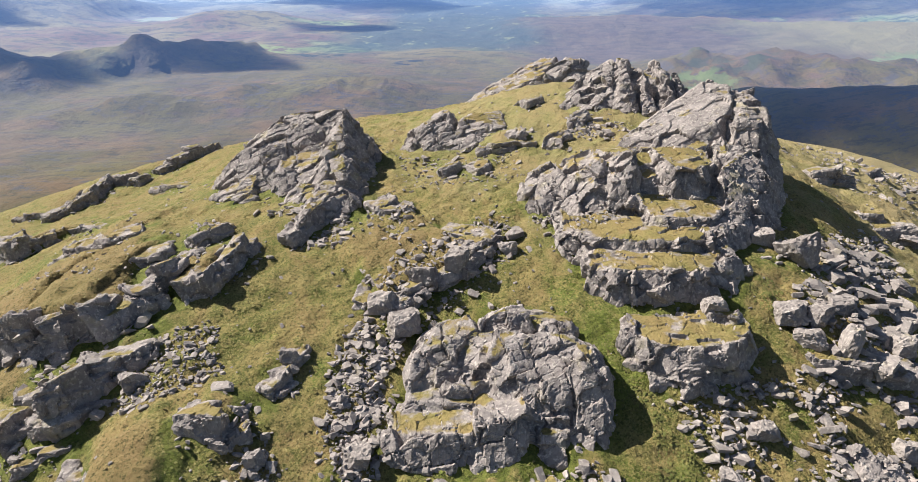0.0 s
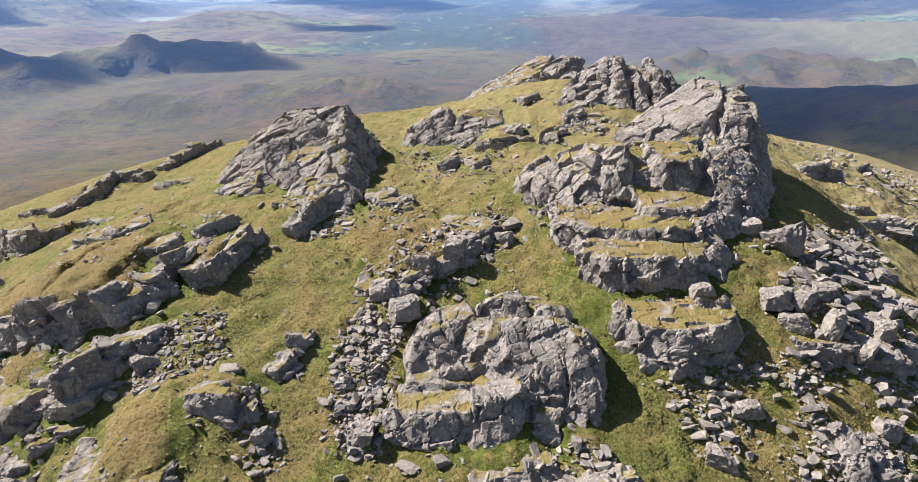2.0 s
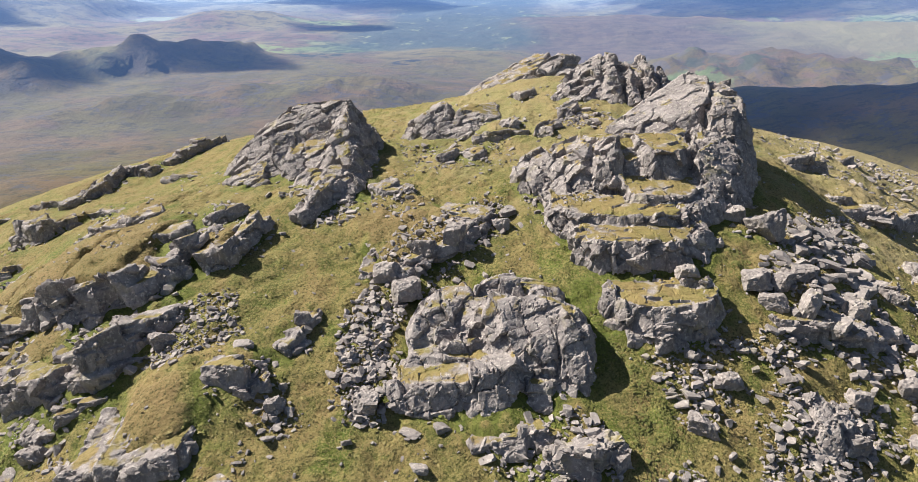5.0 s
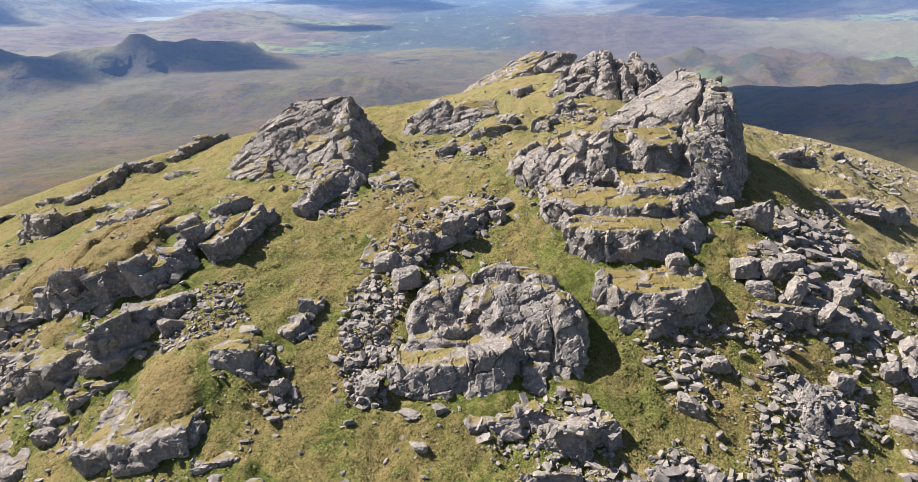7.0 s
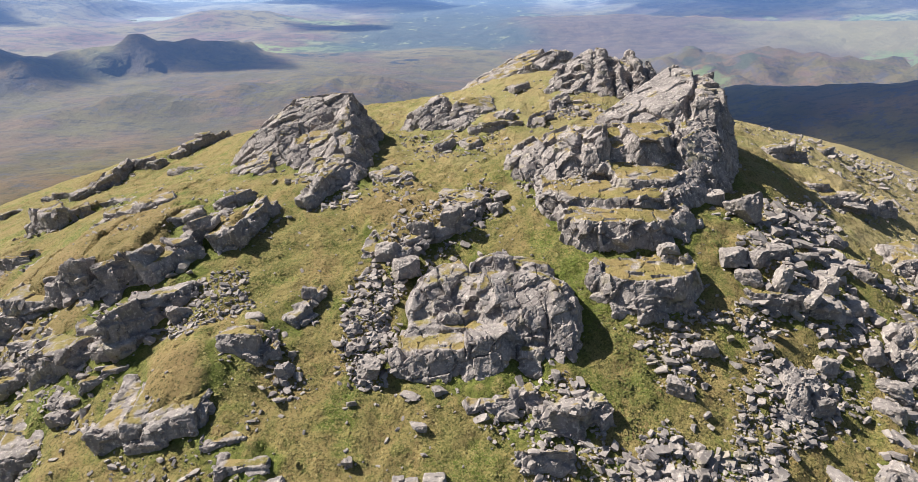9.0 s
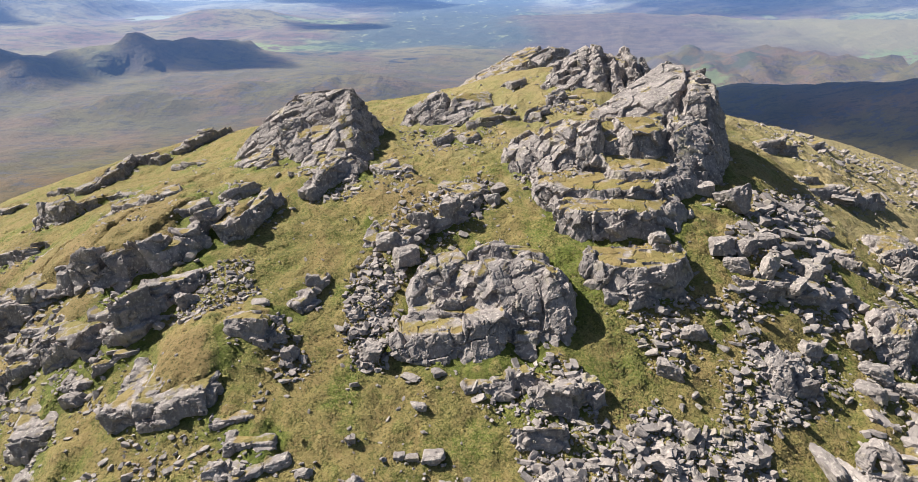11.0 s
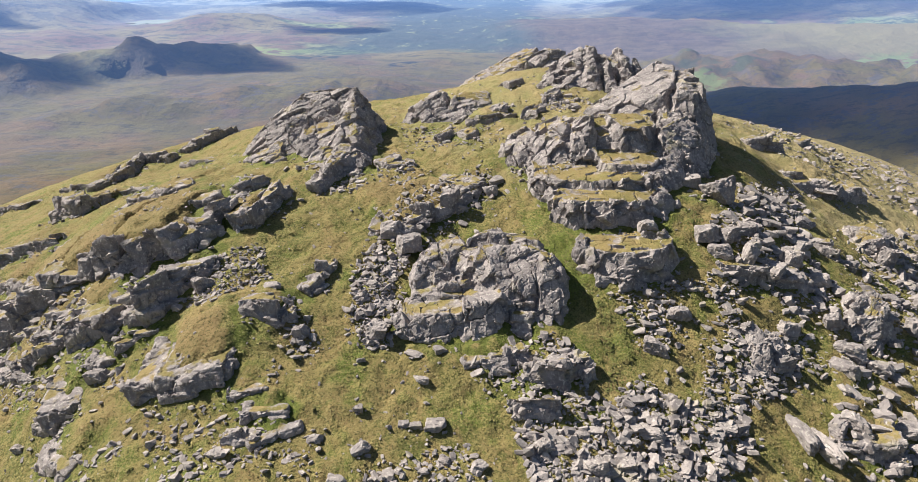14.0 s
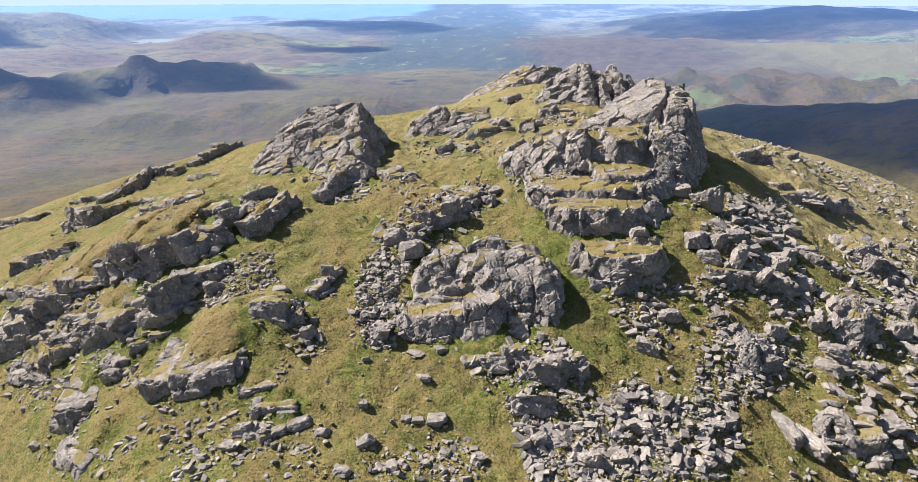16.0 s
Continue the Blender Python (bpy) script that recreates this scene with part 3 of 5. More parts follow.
def scarp(root, foot, rise, depth, rnd):
    """A low craggy edge of tilted blocks along the line of its foot; the slabs dip into the slope behind."""
    pts = [Vector((*p, 0)) for p in foot]
    total = sum((b - a).length for a, b in zip(pts, pts[1:]))
    step, done, hulls = 1.0 + 0.4 * rise, 0.0, []
    for a, b in zip(pts, pts[1:]):
        way = (b - a).normalized()
        back = Vector((-way.y, way.x, 0))
        s, span = 0.0, (b - a).length
        while s < span:
            w = min(rnd.uniform(1.0, 2.8) * step, span - s + 0.8)
            share = (done + s + w / 2) / total
            h = rise * (0.35 + 0.75 * math.sin(math.pi * min(max(share, 0.06), 0.94)) ** 0.6) * rnd.uniform(0.75, 1.2)
            dep = depth * rnd.uniform(0.8, 1.8)
            mid = a + way * (s + w / 2) + back * rnd.uniform(-0.5, 0.5)
            skew = way * rnd.uniform(-0.9, 0.2) * h * 0.6
            z = lie(mid.x, mid.y)
            zb = lie(*(mid + back * dep).xy)
            if rnd.random() > 0.03:
                out = []
                for side in (-0.58, 0.58):
                    e = way * w * side
                    up = h * (1.0 + 0.5 * side * rnd.uniform(-0.3, 1.6))
                    out += [mid + e + Vector((0, 0, z - 1.0)), mid + e + Vector((0, 0, z + 0.1)),
                            mid + e + skew + back * h * rnd.uniform(0.15, 0.5) + Vector((0, 0, z + up)),
                            mid + e + skew + back * dep * rnd.uniform(0.35, 0.6) + Vector((0, 0, max(z + up * rnd.uniform(0.8, 1.05), 0.5 * zb + 0.5 * z + 0.12))),
                            mid + e + back * dep + Vector((0, 0, zb + rnd.uniform(-0.25, 0.05))), mid + e + back * dep + Vector((0, 0, zb - 1.0))]
                hulls.append(out)
            s += w * 0.68
        done += span
    run = pts[-1] - pts[0]
    sets = joint_sets(math.degrees(math.atan2(run.y, run.x)) + rnd.uniform(-12, 12), -16)
    near = min(p.y for p in pts) < 62
    rock_mass(root, hulls, sets, 1.0 + 0.45 * rise, 0.17 if near else 0.26, ROCK_SOME_TURF, rnd.randrange(900), (2.3, 0.8, 1.1), 0.9)


def stone_points(rnd, flat, cuts):
    """Corners of an angular stone about one metre across."""
    pts = [Vector((sx * 0.56, sy * rnd.uniform(0.28, 0.48), sz * 0.5 * flat)) for sx in (-1, 1) for sy in (-1, 1) for sz in (-1, 1)]
    for _ in range(cuts):
        way = Vector((rnd.gauss(0, 1), rnd.gauss(0, 1), rnd.gauss(0, 0.8) / flat)).normalized()
        reach = max(p.dot(way) for p in pts)
        inner = cut(pts, way * reach * rnd.uniform(0.5, 0.85), way)[1]
        pts = inner if len(inner) > 4 else pts
    turn = Euler((rnd.uniform(-0.2, 0.2), rnd.uniform(-0.2, 0.2), 0)).to_matrix()
    return [turn @ p for p in pts]


def stone_mesh(name, rnd, flat, cuts, grain, size):
    return rough_mesh(name, stone_points(rnd, flat, cuts), STONE, size, grain, (rnd.uniform(0, 50), 0, 0))


def inside(x, y, outline):
    hit = False
    for (ax, ay), (bx, by) in zip(outline, outline[1:] + outline[:1]):
        if (ay > y) != (by > y) and x < ax + (y - ay) / (by - ay) * (bx - ax):
            hit = not hit
    return hit


# ---- low edges of rock: line of the foot, rise, depth into the slope ----
EDGES = [
    ([(-63.5, 58.2), (-60.3, 58.9), (-55.1, 60.4)], 1.6, 3.0),
    ([(-65.3, 73.7), (-58.2, 69.8), (-54.7, 73.4)], 2.2, 4.0),
    ([(-56.0, 75.7), (-52.7, 76.4), (-48.3, 74.0)], 0.8, 1.5),
    ([(-56.1, 43.0), (-50.2, 43.2), (-46.2, 43.9), (-39.8, 43.8), (-34.2, 43.0), (-30.1, 44.3), (-27.5, 47.1)], 3.7, 4.8),
    ([(-27.3, 48.2), (-25.2, 53.2)], 2.2, 3.0),
    ([(-25.2, 47.9), (-22.8, 48.6), (-20.6, 54.8)], 2.2, 2.5),
    ([(-26.3, 55.7), (-23.9, 58.7)], 1.2, 2.0),
    ([(-40.4, 36.2), (-35.6, 36.1), (-34.1, 36.7)], 2.1, 3.0),
    ([(-33.1, 35.8), (-30.5, 36.9), (-28.1, 39.3)], 2.5, 2.8),
    ([(-52.6, 39.3), (-46.1, 36.4), (-42.3, 37.9)], 1.5, 2.5),
    ([(-28.8, 27.1), (-26.2, 26.8), (-23.7, 26.9), (-20.7, 27.5), (-20.1, 28.7)], 1.9, 4.0),
    ([(-20.9, 34.0), (-17.4, 33.3), (-16.2, 33.8)], 1.3, 3.0),
    ([(-41.1, 29.4), (-39.0, 28.7), (-36.6, 29.4)], 0.9, 3.0),
    ([(-38.9, 25.5), (-34.5, 22.9), (-33.3, 23.3)], 0.9, 2.5),
    ([(-19.6, 25.6), (-17.3, 26.1)], 0.9, 1.3),
    ([(-17.8, 23.8), (-14.7, 24.0)], 0.9, 1.3),
    ([(-19.1, 21.9), (-17.0, 22.0)], 1.2, 1.3),
    ([(-16.1, 21.3), (-13.5, 22.8)], 0.9, 1.0),
    ([(-67.3, 92.8), (-65.7, 101.5), (-66.9, 109.9), (-61.7, 108.4)], 2.0, 3.0),
    ([(-58.6, 113.8), (-52.3, 126.5)], 1.6, 3.0),
    ([(-77.4, 95.3), (-71.8, 96.2)], 1.0, 2.0),
    ([(-88.9, 90.6), (-81.3, 89.7)], 1.5, 3.0),
    ([(-9.7, 46.7), (-5.7, 45.9), (-1.2, 48.6), (2.0, 51.2), (3.8, 55.1)], 1.5, 4.5),
    ([(1.5, 29.3), (4.4, 29.5), (7.7, 30.5)], 1.0, 1.6),
    ([(7.2, 28.1), (9.7, 27.8), (12.5, 28.6)], 2.0, 2.5),
    ([(5.7, 24.8), (8.7, 24.6)], 1.6, 2.0),
    ([(-14.5, 38.0), (-12.6, 41.6)], 0.9, 1.2),
    ([(51.0, 66.4), (55.1, 66.3), (64.0, 69.8)], 1.7, 3.0),
    ([(47.4, 75.5), (52.5, 75.9)], 1.5, 2.5),
    ([(59.4, 83.7), (63.3, 85.6)], 1.2, 2.0),
    ([(34.8, 24.4), (37.0, 23.6), (39.8, 23.0)], 1.7, 3.0),
    ([(29.1, 40.1), (34.2, 39.9), (38.3, 39.7)], 1.5, 3.0),
    ([(-63.9, 62.4), (-54.2, 56.6)], 0.9, 2.0),
    ([(43.3, 48.6), (46.9, 46.3)], 1.0, 1.5),
    ([(-16.5, 55.6), (-12.8, 63.1)], 1.5, 2.0),
    ([(2.6, 73.8), (9.1, 74.2)], 1.0, 2.0),
    ([(-55.1, 100.4), (-48.3, 99.0)], 0.8, 2.0),
    ([(-46.2, 61.0), (-38.4, 58.7), (-35.6, 60.6)], 1.5, 4.5),
    ([(-64.9, 55.2), (-58.3, 52.4), (-52.0, 50.8)], 1.2, 2.5),
    ([(-45.2, 38.9), (-40.0, 38.4), (-34.0, 39.6)], 1.4, 2.2),
    ([(-49.5, 40.9), (-44.6, 40.7), (-41.0, 41.0)], 1.2, 1.8),
    ([(8.9, 86.2), (10.2, 85.8), (11.7, 86.8)], 1.3, 2.2),
    ([(10.6, 73.6), (11.9, 73.2), (13.4, 74.2)], 1.3, 2.2),
    ([(6.0, 75.6), (7.3, 75.2), (8.8, 76.2)], 1.3, 2.2),
    ([(14.3, 78.4), (15.6, 78.0), (17.1, 79.0)], 1.3, 2.2),
    ([(0.9, 68.9), (2.2, 68.5), (3.7, 69.5)], 1.3, 2.2),
    ([(-8.2, 59.9), (-6.9, 59.5), (-5.4, 60.5)], 1.3, 2.2),
    ([(-10.0, 61.5), (-8.7, 61.1), (-7.2, 62.1)], 1.3, 2.2),
    ([(-3.0, 70.0), (-1.7, 69.6), (-0.2, 70.6)], 1.3, 2.2),
    ([(-42.8, 54.0), (-36.7, 51.8), (-33.2, 52.3), (-29.4, 54.2)], 1.6, 4.0),
    ([(-29.0, 39.8), (-27.0, 40.9), (-25.4, 42.6)], 1.2, 2.0),
    ([(-37.0, 33.6), (-33.2, 33.2), (-30.4, 34.4)], 0.8, 1.5),
]


def turf(x, y):
    """Hummocks of the turf, and the banks that it forms behind the rock edges."""
    z = 0.30 * rough2(x, y, 5.5, 3, 71) + 0.10 * rough2(x, y, 2.1, 2, 77) + 0.22 * rough2(x, y, 1.05, 2, 83)
    banks = np.zeros_like(z)
    for foot, rise, depth in EDGES:
        bank, done = np.zeros_like(z), 0.0
        total = sum(math.hypot(bx - ax, by - ay) for (ax, ay), (bx, by) in zip(foot, foot[1:]))
        for (ax, ay), (bx, by) in zip(foot, foot[1:]):
            span = math.hypot(bx - ax, by - ay)
            ux, uy = (bx - ax) / span, (by - ay) / span
            u = (x - ax) * ux + (y - ay) * uy
            v = (y - ay) * ux - (x - ax) * uy
            share = np.clip((done + u) / total, 0.0, 1.0)
            here = np.clip(1 - np.maximum(np.maximum(-u, u - span), 0) / 1.2, 0, 1)
            top = np.sin(math.pi * share) ** 0.8 * here
            rear = np.clip(1 - (v - depth) / min(3.0 * depth + 3, 0.8 * total + 2), 0, 1)
            front = np.clip((v - 0.22 * depth) / (0.5 + 0.45 * rise), 0, 1)
            bank = np.maximum(bank, front * rear * rear * (3 - 2 * rear) * top)
            done += span
        banks = np.maximum(banks, min(0.88, 0.16 * total / rise) * rise * bank)
    return z + banks


# ---- ground: one sheet from the fell top to the horizon ----
def spread(first, last, step, limit, grow=1.03, cap=17.0):
    """Even steps between first and last, then ever wider ones out to the limit on either side."""
    def out(edge, end):
        s, at, far = step, edge, []
        while abs(at) < abs(end):
            s = min(s * grow, cap + 0.007 * abs(at))
            at += s if end > 0 else -s
            far.append(at)
        return far
    return np.array(out(first, limit[0])[::-1] + list(np.arange(first, last, step)) + out(last, limit[1]))


def build_ground():
    """The fell and the near valley floor; past it, seamlessly, the backdrop of far moors, hills and coast."""
    xs, ys = spread(-62, 66, 0.37, (-4700, 4700)), spread(8, 100, 0.37, (-400, 4850))
    x, y = np.meshgrid(xs, ys)
    z = height(x, y)
    close = np.clip(1.4 - np.hypot(x, y - 60) / 140, 0, 1)
    z += close * turf(x, y)
    n, m = len(ys), len(xs)
    i = np.arange(n * m).reshape(n, m)
    faces = np.stack([i[:-1, :-1], i[:-1, 1:], i[1:, 1:], i[1:, :-1]], -1).reshape(-1, 4)
    verts = np.stack([x, y, z], -1).reshape(-1, 3)
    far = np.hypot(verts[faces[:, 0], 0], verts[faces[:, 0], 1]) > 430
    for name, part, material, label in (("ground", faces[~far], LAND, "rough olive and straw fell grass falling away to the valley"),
                                        ("backdrop", faces[far], MOORS, "brown moors and hills reaching to the coast, blue haze painted in")):
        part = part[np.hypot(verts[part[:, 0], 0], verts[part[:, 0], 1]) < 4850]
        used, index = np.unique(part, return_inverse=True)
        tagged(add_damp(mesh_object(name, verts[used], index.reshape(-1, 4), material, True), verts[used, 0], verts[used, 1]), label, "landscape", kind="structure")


# ---- crags ----
def crag(name, label, bodies, yaw, dip, size, seed, material=None, voxel=0.17, plunge=0.0, ratio=(1.0, 0.85, 1.35), relief=1.0):
    """bodies: foot and top of each mass of the crag."""
    fx, fy = bodies[0][0][0]
    root = thing(name, fx, fy, label, "rock outcrop", "crags of the fell top")
    rock_mass(root, [mass(foot, top) for foot, top in bodies], joint_sets(yaw, dip, plunge), size, voxel, material or ROCK_SOME_TURF, seed, ratio, relief)
    return root


crag("front_crag", "domed pinkish grey crag split by deep joints, standing in grass", [
    ([(-5.8, 33.6), (-3.6, 32.7), (-0.6, 32.4), (1.4, 32.4), (1.6, 37), (-5, 38)], [(-5.3, 35, 8.3), (-2.8, 34.1, 9.0), (0.9, 33.9, 9.2), (1.4, 36.6, 9.7), (-4, 37.2, 9.0)]),
    ([(1.0, 32.2), (3.6, 32.1), (5.2, 32.8), (5.6, 37), (0.8, 37)], [(1.4, 34.0, 9.7), (2.4, 34.6, 10.2), (4.7, 34.4, 10.7), (5.4, 34.0, 9.2), (5, 37, 10.8), (1.5, 37, 9.9)]),
    ([(5.4, 32.8), (8.2, 33.0), (9.2, 33.4), (8.8, 36), (5.6, 36)], [(5.9, 34.2, 8.7), (8.2, 34.4, 9.0), (8.7, 33.8, 8.1), (8.2, 35.8, 9.3), (6.0, 35.8, 9.2)]),
    ([(8.6, 34.0), (10.8, 33.6), (12.0, 35.2), (12.4, 38.6), (11.4, 42), (8.6, 42)], [(8.7, 35.6, 11.4), (9.8, 37.3, 13.4), (10.7, 36.4, 12.5), (11.3, 35, 10.4), (11.4, 38, 12.2), (10.6, 40.5, 12.6), (8.8, 40, 13.4)]),
    ([(1.8, 37.4), (3.0, 35.8), (8.0, 35.0), (9.6, 36), (10.4, 42), (2.6, 42)], [(2.4, 38.6, 12.6), (3.0, 36.6, 10.4), (7.7, 35.7, 10.9), (5.4, 40.5, 13.7), (8.1, 40, 13.7), (10, 39, 13.3), (3, 40.6, 13.3)]),
    ([(-4.4, 37.6), (-0.6, 37.8), (1.2, 39.0), (1.9, 44), (-2.2, 45.4), (-4.4, 42)], [(-3.9, 38.6, 10.4), (-3.5, 40.6, 11.8), (-1.3, 43.4, 12.9), (0.8, 44, 13.1), (1.6, 42, 12.6), (0.7, 39.6, 11.3)]),
    ([(1.4, 42), (9.6, 41), (10, 44.5), (7, 46), (1.8, 45.5)], [(1.8, 43.3, 13.2), (3.6, 44.0, 13.7), (6.8, 43.8, 13.3), (9.3, 43.2, 12.8), (9.5, 42, 12.2)]),
    ([(0.6, 39), (3, 38), (3.5, 43), (1, 43)], [(0.9, 39.4, 11.2), (2.6, 38.6, 11.4), (3, 42.5, 12.7), (1.2, 42.5, 12.6)]),
    ([(-4.5, 36), (8.4, 35), (8.4, 40), (-4, 40)], [(-4, 37.2, 9.5), (2, 36.3, 9.9), (8.2, 35.0, 9.8), (8, 38, 10.8), (2, 38.8, 10.5), (-3.6, 39.5, 10.0)]),
    ([(-1.5, 37.2), (1.6, 36.8), (2.4, 38.4), (-1.4, 38.6)], [(-1.2, 37.6, 10.4), (1.2, 37.3, 10.6), (2, 38.2, 11.0), (-1, 38.2, 10.6)]),
], 20, 12, 2.1, 3, voxel=0.12, ratio=(0.9, 0.85, 1.5), relief=0.9)
crag("ledge_crag", "square grey crag with a grassy top", [
    ([(13.0, 41), (15.2, 38.2), (17.1, 37.2), (22, 38), (24.8, 41), (24, 44.5), (13.6, 44)], [(13.4, 41, 13.4), (15.9, 39.3, 13.4), (18.5, 38.8, 13.3), (22.0, 39.4, 13.4), (23.6, 41.2, 13.6), (22.5, 43.4, 13.7), (14.4, 43.2, 13.6)]),
    ([(12.8, 41.4), (14, 40), (15.2, 41), (15, 43)], [(13.4, 41.4, 14.0), (14.2, 40.8, 14.1), (14.6, 42, 14.1)]),
    ([(20.4, 42), (23.4, 41), (24.2, 43), (21, 44.4)], [(21, 42.6, 14.2), (22.8, 42, 14.1), (23.2, 43, 14.3), (21.6, 43.6, 14.4)]),
], 10, 6, 1.8, 14, ROCK_LEDGES, voxel=0.14)
crag("tiered_crag", "tall grey crag rising in grassy tiers to a jointed wall", [
    ([(11.2, 47.4), (14.1, 45.2), (16.5, 44.8), (23.0, 45.2), (26.6, 48), (27, 52), (11.6, 52)], [(11.6, 47.6, 15.7), (13.6, 46.3, 16.3), (17.2, 45.8, 16.5), (21.4, 46.2, 16.1), (24.4, 47.6, 15.4), (26, 52, 16.6), (12.4, 51, 16.6)]),
    ([(9.4, 52.6), (11.8, 50.2), (16, 49), (22, 49), (25.6, 50.5), (27.4, 54), (27, 57), (9.4, 57)], [(9.8, 53, 16.8), (12.0, 51.2, 17.2), (16.6, 49.9, 17.5), (21.6, 49.9, 17.5), (25, 51.6, 17.3), (26.6, 55, 18.2), (10.2, 55.4, 17.8)]),
    ([(17.6, 52.6), (20, 51.8), (24, 52), (26.8, 54), (27, 58), (17.6, 58)], [(18.2, 53.2, 18.7), (20.5, 52.6, 18.7), (24.4, 53, 18.4), (26, 55, 18.5), (26, 57.5, 19.2), (18.2, 57.5, 19.4)]),
    ([(6.2, 61.6), (8.4, 58.4), (11.4, 57.4), (13, 64), (9, 66)], [(6.8, 62, 17.9), (9, 61, 19.2), (11.2, 60.6, 20.0), (10.8, 64.2, 20.8), (8, 64, 19.4)]),
    ([(9.6, 57.4), (13, 56), (15.6, 56), (17, 65), (11, 66)], [(11.2, 58.6, 19.4), (14, 57.6, 20.4), (15.2, 60.6, 22.0), (14.4, 64.6, 21.9), (11.4, 64.4, 20.9)]),
    ([(14.6, 55.8), (17.6, 55.4), (19.2, 58), (19.6, 66), (15, 66)], [(15.4, 57, 20.8), (17.2, 56.8, 21.2), (18.0, 60, 22.9), (18.6, 65, 22.2), (15.2, 64.4, 22.0)]),
    ([(20.2, 57), (21.4, 55.8), (24.6, 56), (27, 58), (27.5, 64), (20.2, 65)], [(20.6, 58.4, 21.2), (21.8, 57.6, 22.0), (24, 57.6, 21.9), (26.2, 59.4, 21.9), (26.5, 63, 22.4), (20.8, 63, 22.6)]),
    ([(18.4, 57.5), (21.2, 57.5), (21.2, 64), (18.4, 64)], [(18.8, 58.6, 20.6), (20.8, 58.4, 20.6), (20.8, 63, 22), (18.8, 63, 22)]),
    ([(25, 50), (28.6, 53), (33.4, 58), (36.4, 62.4), (33, 66), (26, 60)], [(26.4, 53, 17.4), (29, 56, 18.8), (33, 61, 20.2), (32, 64, 22.4), (27, 59, 21.6)]),
    ([(17, 63), (27, 62), (30, 67), (18, 69)], [(18, 65, 21.9), (26, 63.6, 22.3), (28.6, 66, 22.2), (19, 67.4, 21.4)]),
], 15, 10, 2.3, 25, ROCK_LEDGES, voxel=0.14, plunge=-8, ratio=(0.85, 0.8, 1.8), relief=0.9)
crag("summit_slab", "broad pale sunlit slab of rough rock below the summit", [
    ([(18.6, 69.8), (25, 65.5), (30, 65), (34.0, 68), (34.4, 78), (30, 82), (24, 78)], [(19.4, 70.4, 21.8), (25.6, 67.2, 22.2), (29.6, 67.6, 24.2), (31.9, 70.4, 25.8), (33, 74.6, 27.4), (31, 76, 27.7), (27.6, 76, 25.1)]),
], 12, 12, 2.2, 31, ROCK, voxel=0.16, plunge=-26, ratio=(1.6, 0.8, 1.0), relief=0.42)
crag("summit_crag", "dark jointed cliff on the shaded side of the summit", [
    ([(29.5, 63.5), (34.5, 62.4), (37.6, 64.5), (38.6, 70), (37, 78), (32, 79)], [(31.2, 66.8, 24.6), (33.5, 66.2, 24.4), (35.6, 68.4, 25.0), (36.1, 71, 25.5), (35.2, 74, 26.7), (33.4, 75, 26.6)]),
    ([(27, 60.5), (32, 60), (36, 62), (36.5, 66), (28, 67)], [(28, 63, 21.6), (31, 62.6, 21.4), (34.6, 64, 20.6), (35.2, 66, 21.6), (29, 66.6, 22.6)]),
], 12, 8, 2.3, 36, ROCK, voxel=0.15, ratio=(0.8, 0.75, 2.2), relief=0.85)
crag("broken_tor", "jagged grey tor of tilted slabs above boulders", [
    ([(14.2, 84.5), (17, 81.5), (21, 82), (22.5, 88), (18, 92)], [(15.6, 85.5, 23.4), (18.4, 89, 26.6), (22.4, 90.5, 28.6), (21.6, 85.6, 25.8)]),
    ([(21, 82), (24, 81), (25.5, 86), (24, 91), (21.5, 90)], [(22.2, 84, 25), (23.8, 86.5, 27.2), (24.3, 90, 28.3), (22.8, 90, 28.6)]),
    ([(24.9, 81), (27, 81), (27.9, 86), (26.6, 92), (25.2, 91)], [(25.4, 83.4, 25.2), (26.2, 85.5, 26.6), (26, 90, 27.6)]),
    ([(27.4, 82), (30, 80.6), (31, 86), (30, 93), (27.8, 92)], [(28, 84.5, 25.6), (29.2, 84, 25.8), (28.9, 92, 27.6), (30, 90, 26.6)]),
    ([(30.6, 83), (33, 82), (34.5, 88), (32, 93)], [(31.0, 86, 25), (31.6, 91, 26.0), (33.4, 91, 24.2)]),
    ([(15, 86), (33, 84), (33, 93), (17, 93)], [(18, 88, 24.2), (24, 85.6, 25.6), (29.4, 85, 25.4), (32, 91, 24.6), (28, 91, 26.9), (22, 91, 27.2)]),
], 30, 18, 2.2, 47, ROCK, voxel=0.18, plunge=-15, ratio=(0.9, 0.8, 1.9))
crag("rear_crag", "grey crag with turf on its sloping back", [
    ([(1, 108), (8, 104), (16, 106), (20, 114), (17, 122), (6, 118)], [(3, 109.4, 18.4), (9, 107, 20.4), (15, 109, 23.4), (17.8, 116, 25.2), (14, 118, 24.2), (6, 114, 20.4)]),
    ([(14, 108), (22, 107), (27, 112), (22, 120)], [(16, 111, 24.4), (19.6, 112, 25.4), (23.6, 113, 24.6), (21, 117, 25.0)]),
], 15, 20, 2.4, 58, voxel=0.24, plunge=-24, ratio=(2.0, 0.8, 0.9))
